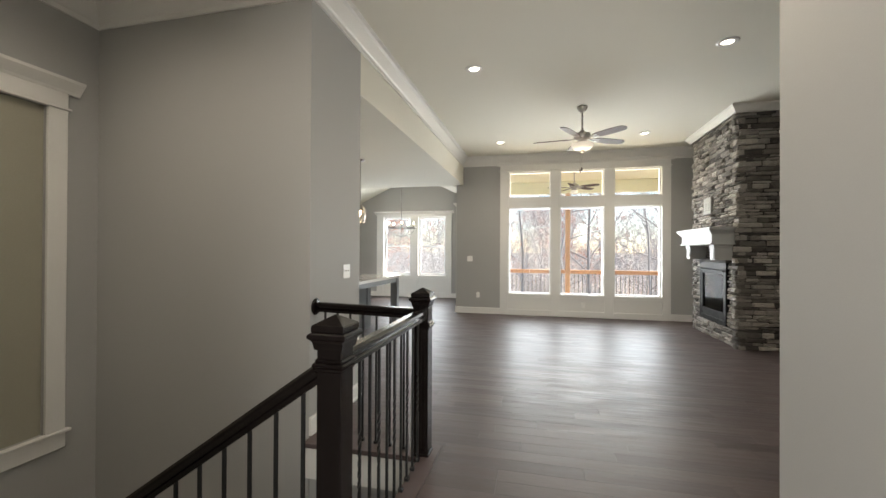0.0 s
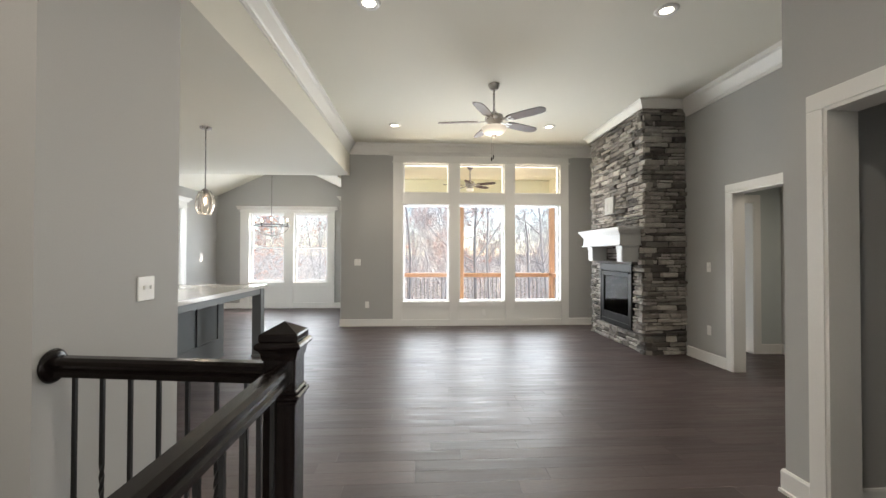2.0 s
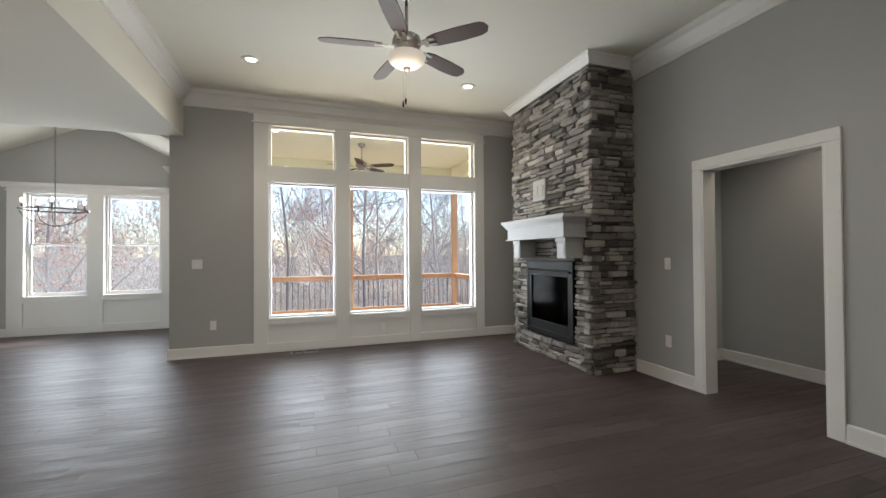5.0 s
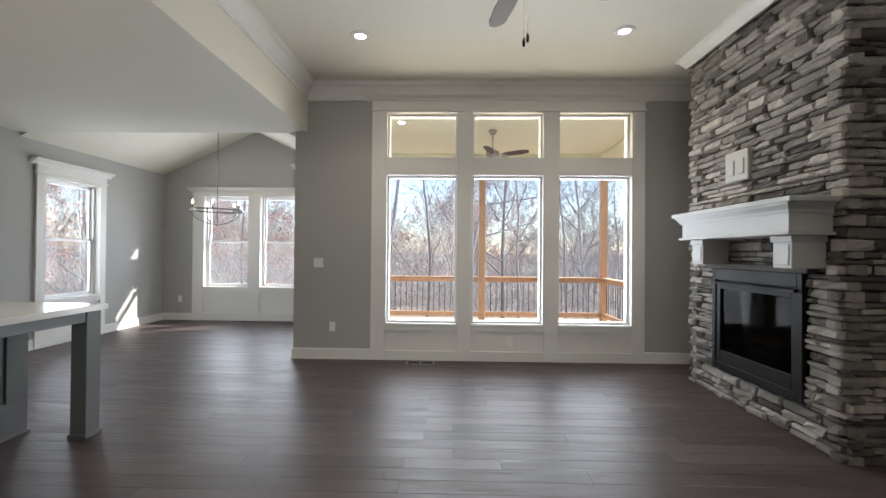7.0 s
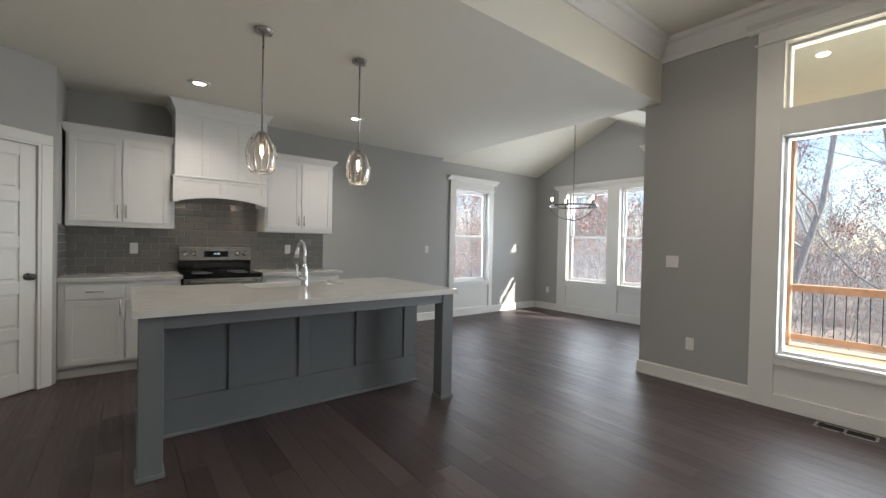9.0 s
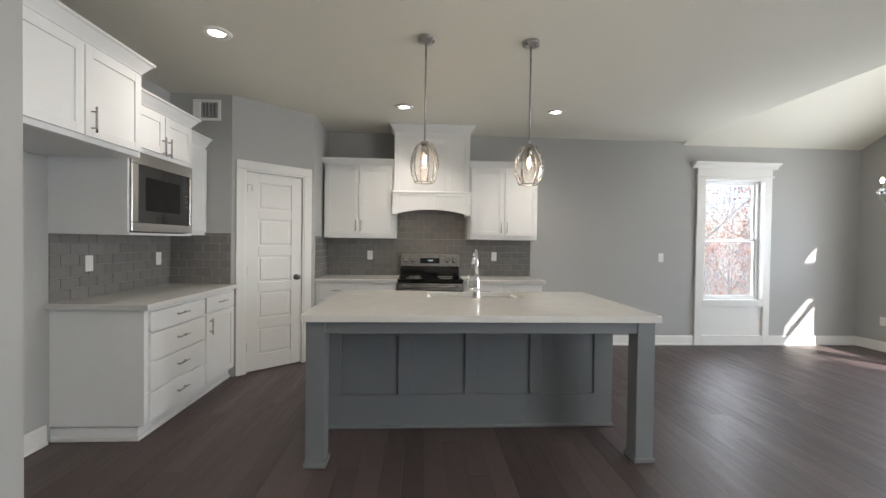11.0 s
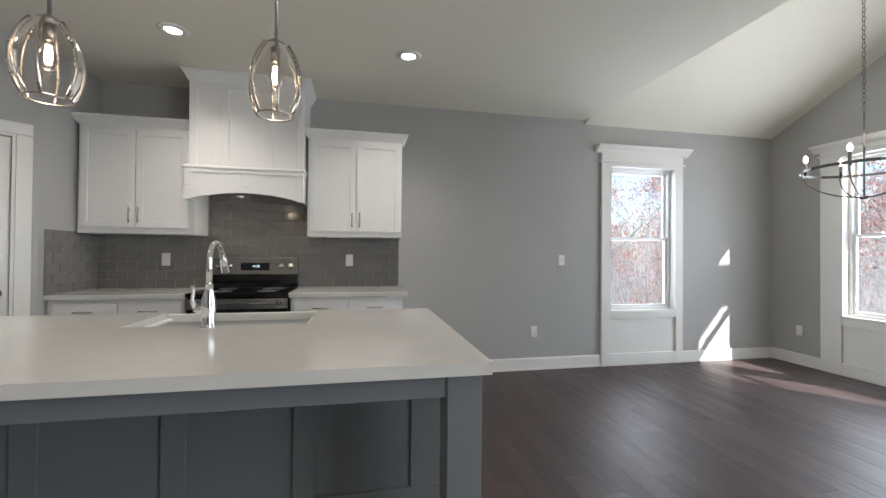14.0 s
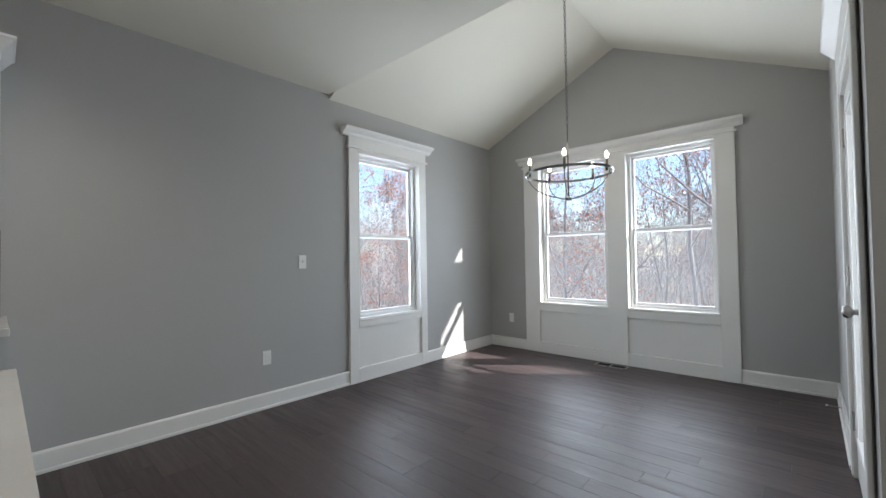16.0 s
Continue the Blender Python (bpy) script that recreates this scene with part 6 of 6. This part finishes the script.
# brush and far woods
bm = bmesh.new()
def sprout(bm, p, lean, h, r0, twigs):
    """A thin crooked stem with side twigs that fork once."""
    mid = p + lean * h * 0.5 + Vector((tr.uniform(-0.06, 0.06) * h, tr.uniform(-0.06, 0.06) * h, 0))
    q = mid + (lean + Vector((tr.uniform(-0.3, 0.3), tr.uniform(-0.3, 0.3), 0))) * h * 0.5
    tube([p, mid, q], r0, 3, bm, taper=[r0, r0 * 0.65, r0 * 0.2], caps=False)
    for k in range(twigs):
        t = tr.uniform(0.15, 0.98)
        b = p.lerp(mid, t * 2) if t < 0.5 else mid.lerp(q, t * 2 - 1)
        d = Vector((tr.uniform(-1, 1), tr.uniform(-1, 1), tr.uniform(0.1, 1.1))) * h * (0.30 - 0.16 * t)
        e = b + d
        f = e + (d + Vector((tr.uniform(-1, 1), tr.uniform(-1, 1), tr.uniform(-0.2, 0.8))) * h * 0.1) * 0.6
        tube([b, e, f], r0 * 0.4, 3, bm, taper=[r0 * 0.42, r0 * 0.25, r0 * 0.14], caps=False)
        g = b.lerp(e, 0.6)
        tube([g, g + Vector((d.y, -d.x, abs(d.z))) * tr.uniform(-0.6, 0.6)], r0 * 0.2, 3, bm, taper=[r0 * 0.24, r0 * 0.12], caps=False)


for i in range(2500):
    a = radians(tr.uniform(-48, 125))
    d = 17 + 72 * tr.random() ** 1.25
    x, y = -1 - d * math.sin(a), 9 + d * math.cos(a)
    h = tr.uniform(1.8, 6.0) if d < 38 else tr.uniform(6, 14)
    lean = Vector((tr.uniform(-0.38, 0.38), tr.uniform(-0.38, 0.38), 1))
    sprout(bm, Vector((x, y, ground_height(x, y) - 0.2)), lean, h, (0.006 + 0.0026 * h) * (1 + d / 90), 13)
solid("far_woods", bm, BARK, "dense grey brush and distant bare woods", "woods", kind="stuff")
bm = bmesh.new()
for i in range(9000):
    a = radians(tr.uniform(-50, 130))
    d = 15 + 40 * tr.random()
    x, y = -1 - d * math.sin(a), 9 + d * math.cos(a)
    clump = noise.noise(Vector((x * 0.25, y * 0.25, 3.0)))
    if clump < -0.05:
        continue
    z = ground_height(x, y) + tr.uniform(0.1, 1.6 + 2.2 * max(0, clump))
    s = tr.uniform(0.03, 0.06) * (0.7 + d / 40)
    M = Matrix.Translation((x, y, z)) @ Euler((tr.uniform(0, 3), tr.uniform(0, 3), tr.uniform(0, 6))).to_matrix().to_4x4()
    bm.faces.new([bm.verts.new(M @ Vector(c)) for c in ((-s, 0, 0), (0, -s * 0.6, 0), (s, 0, 0), (0, s * 0.6, 0))])
solid("undergrowth_leaves", bm, LEAF, "dry rust-coloured leaves on the undergrowth", "leaves", kind="stuff")

# ---- floor boards, laid last ----
BW = 0.127
fl_rng = random.Random(21)
fb_root = thing("floor_boards", (0, 5.6, 0), 0, "dark brown hand-scraped hardwood floor boards", "floor", kind="structure")
ROOMS = [(XL, XR + 0.12, 2.80, 8.72), (XL, XP, 8.72, YB), (-0.60, 1.06, -1.6, 2.80), (XR, 4.55, 4.1, 6.42), (1.06, 3.1, 2.18, 3.41), (XD - 0.05, XD + 0.17, 8.85, 9.85)]
board_cache = {}


def board_mesh(L):
    bm = bmesh.new()
    e = 0.0009
    a = [bm.verts.new(c) for c in ((0, 0, -0.018), (L, 0, -0.018), (L, BW, -0.018), (0, BW, -0.018))]
    m = [bm.verts.new(c) for c in ((0.0004, 0.0004, -e), (L - 0.0004, 0.0004, -e), (L - 0.0004, BW - 0.0004, -e), (0.0004, BW - 0.0004, -e))]
    t = [bm.verts.new(c) for c in ((e, e, 0), (L - e, e, 0), (L - e, BW - e, 0), (e, BW - e, 0))]
    for i in range(4):
        j = (i + 1) % 4
        bm.faces.new((a[i], a[j], m[j], m[i]))
        bm.faces.new((m[i], m[j], t[j], t[i]))
    bm.faces.new(t)
    return bm


singles, joined = [], bmesh.new()
y = -1.6
while y < YB:
    spans = []
    for x0, x1, y0, y1 in ROOMS:
        if y0 - BW * 0.5 < y + BW * 0.5 < y1 + BW * 0.5:
            spans.append([x0, x1])
    spans.sort()
    merged = []
    for s in spans:
        if merged and s[0] <= merged[-1][1] + 0.15:
            merged[-1][1] = max(merged[-1][1], s[1])
        else:
            merged.append(list(s))
    for x0, x1 in merged:
        x = x0 - fl_rng.choice((0, 0.2, 0.4, 0.6, 0.8))
        while x < x1 - 0.02:
            L = fl_rng.choice((0.6, 0.8, 1.0, 1.2, 1.4, 1.7))
            a, b = max(x, x0), min(x + L, x1)
            if x1 - b < 0.15:
                b = x1
            key = round(b - a, 2)
            if key > 0.02:
                near = 2.7 < y < 8.72 and -2.1 < (a + b) / 2 < 2.7
                if near:
                    singles.append((near, a, y, key))
                else:
                    tmp = board_mesh(key)
                    tmp.transform(Matrix.Translation((a, y, 0)))
                    me = bpy.data.meshes.new("tmp")
                    tmp.to_mesh(me)
                    tmp.free()
                    joined.from_mesh(me)
                    bpy.data.meshes.remove(me)
            x = b if b == x1 else x + L
    y += BW
inv = world_of(fb_root).inverted()
for k, (near, a, y, key) in enumerate(singles):
    if key not in board_cache:
        board_cache[key] = mesh_of(board_mesh(key), "board", FLOOR)
    piece("board", board_cache[key], fb_root, inv @ Matrix.Translation((a, y, 0)))
ob = part("boards_beyond", joined, FLOOR, fb_root, "rest of the dark hardwood boards")
ob["kind"] = "stuff"
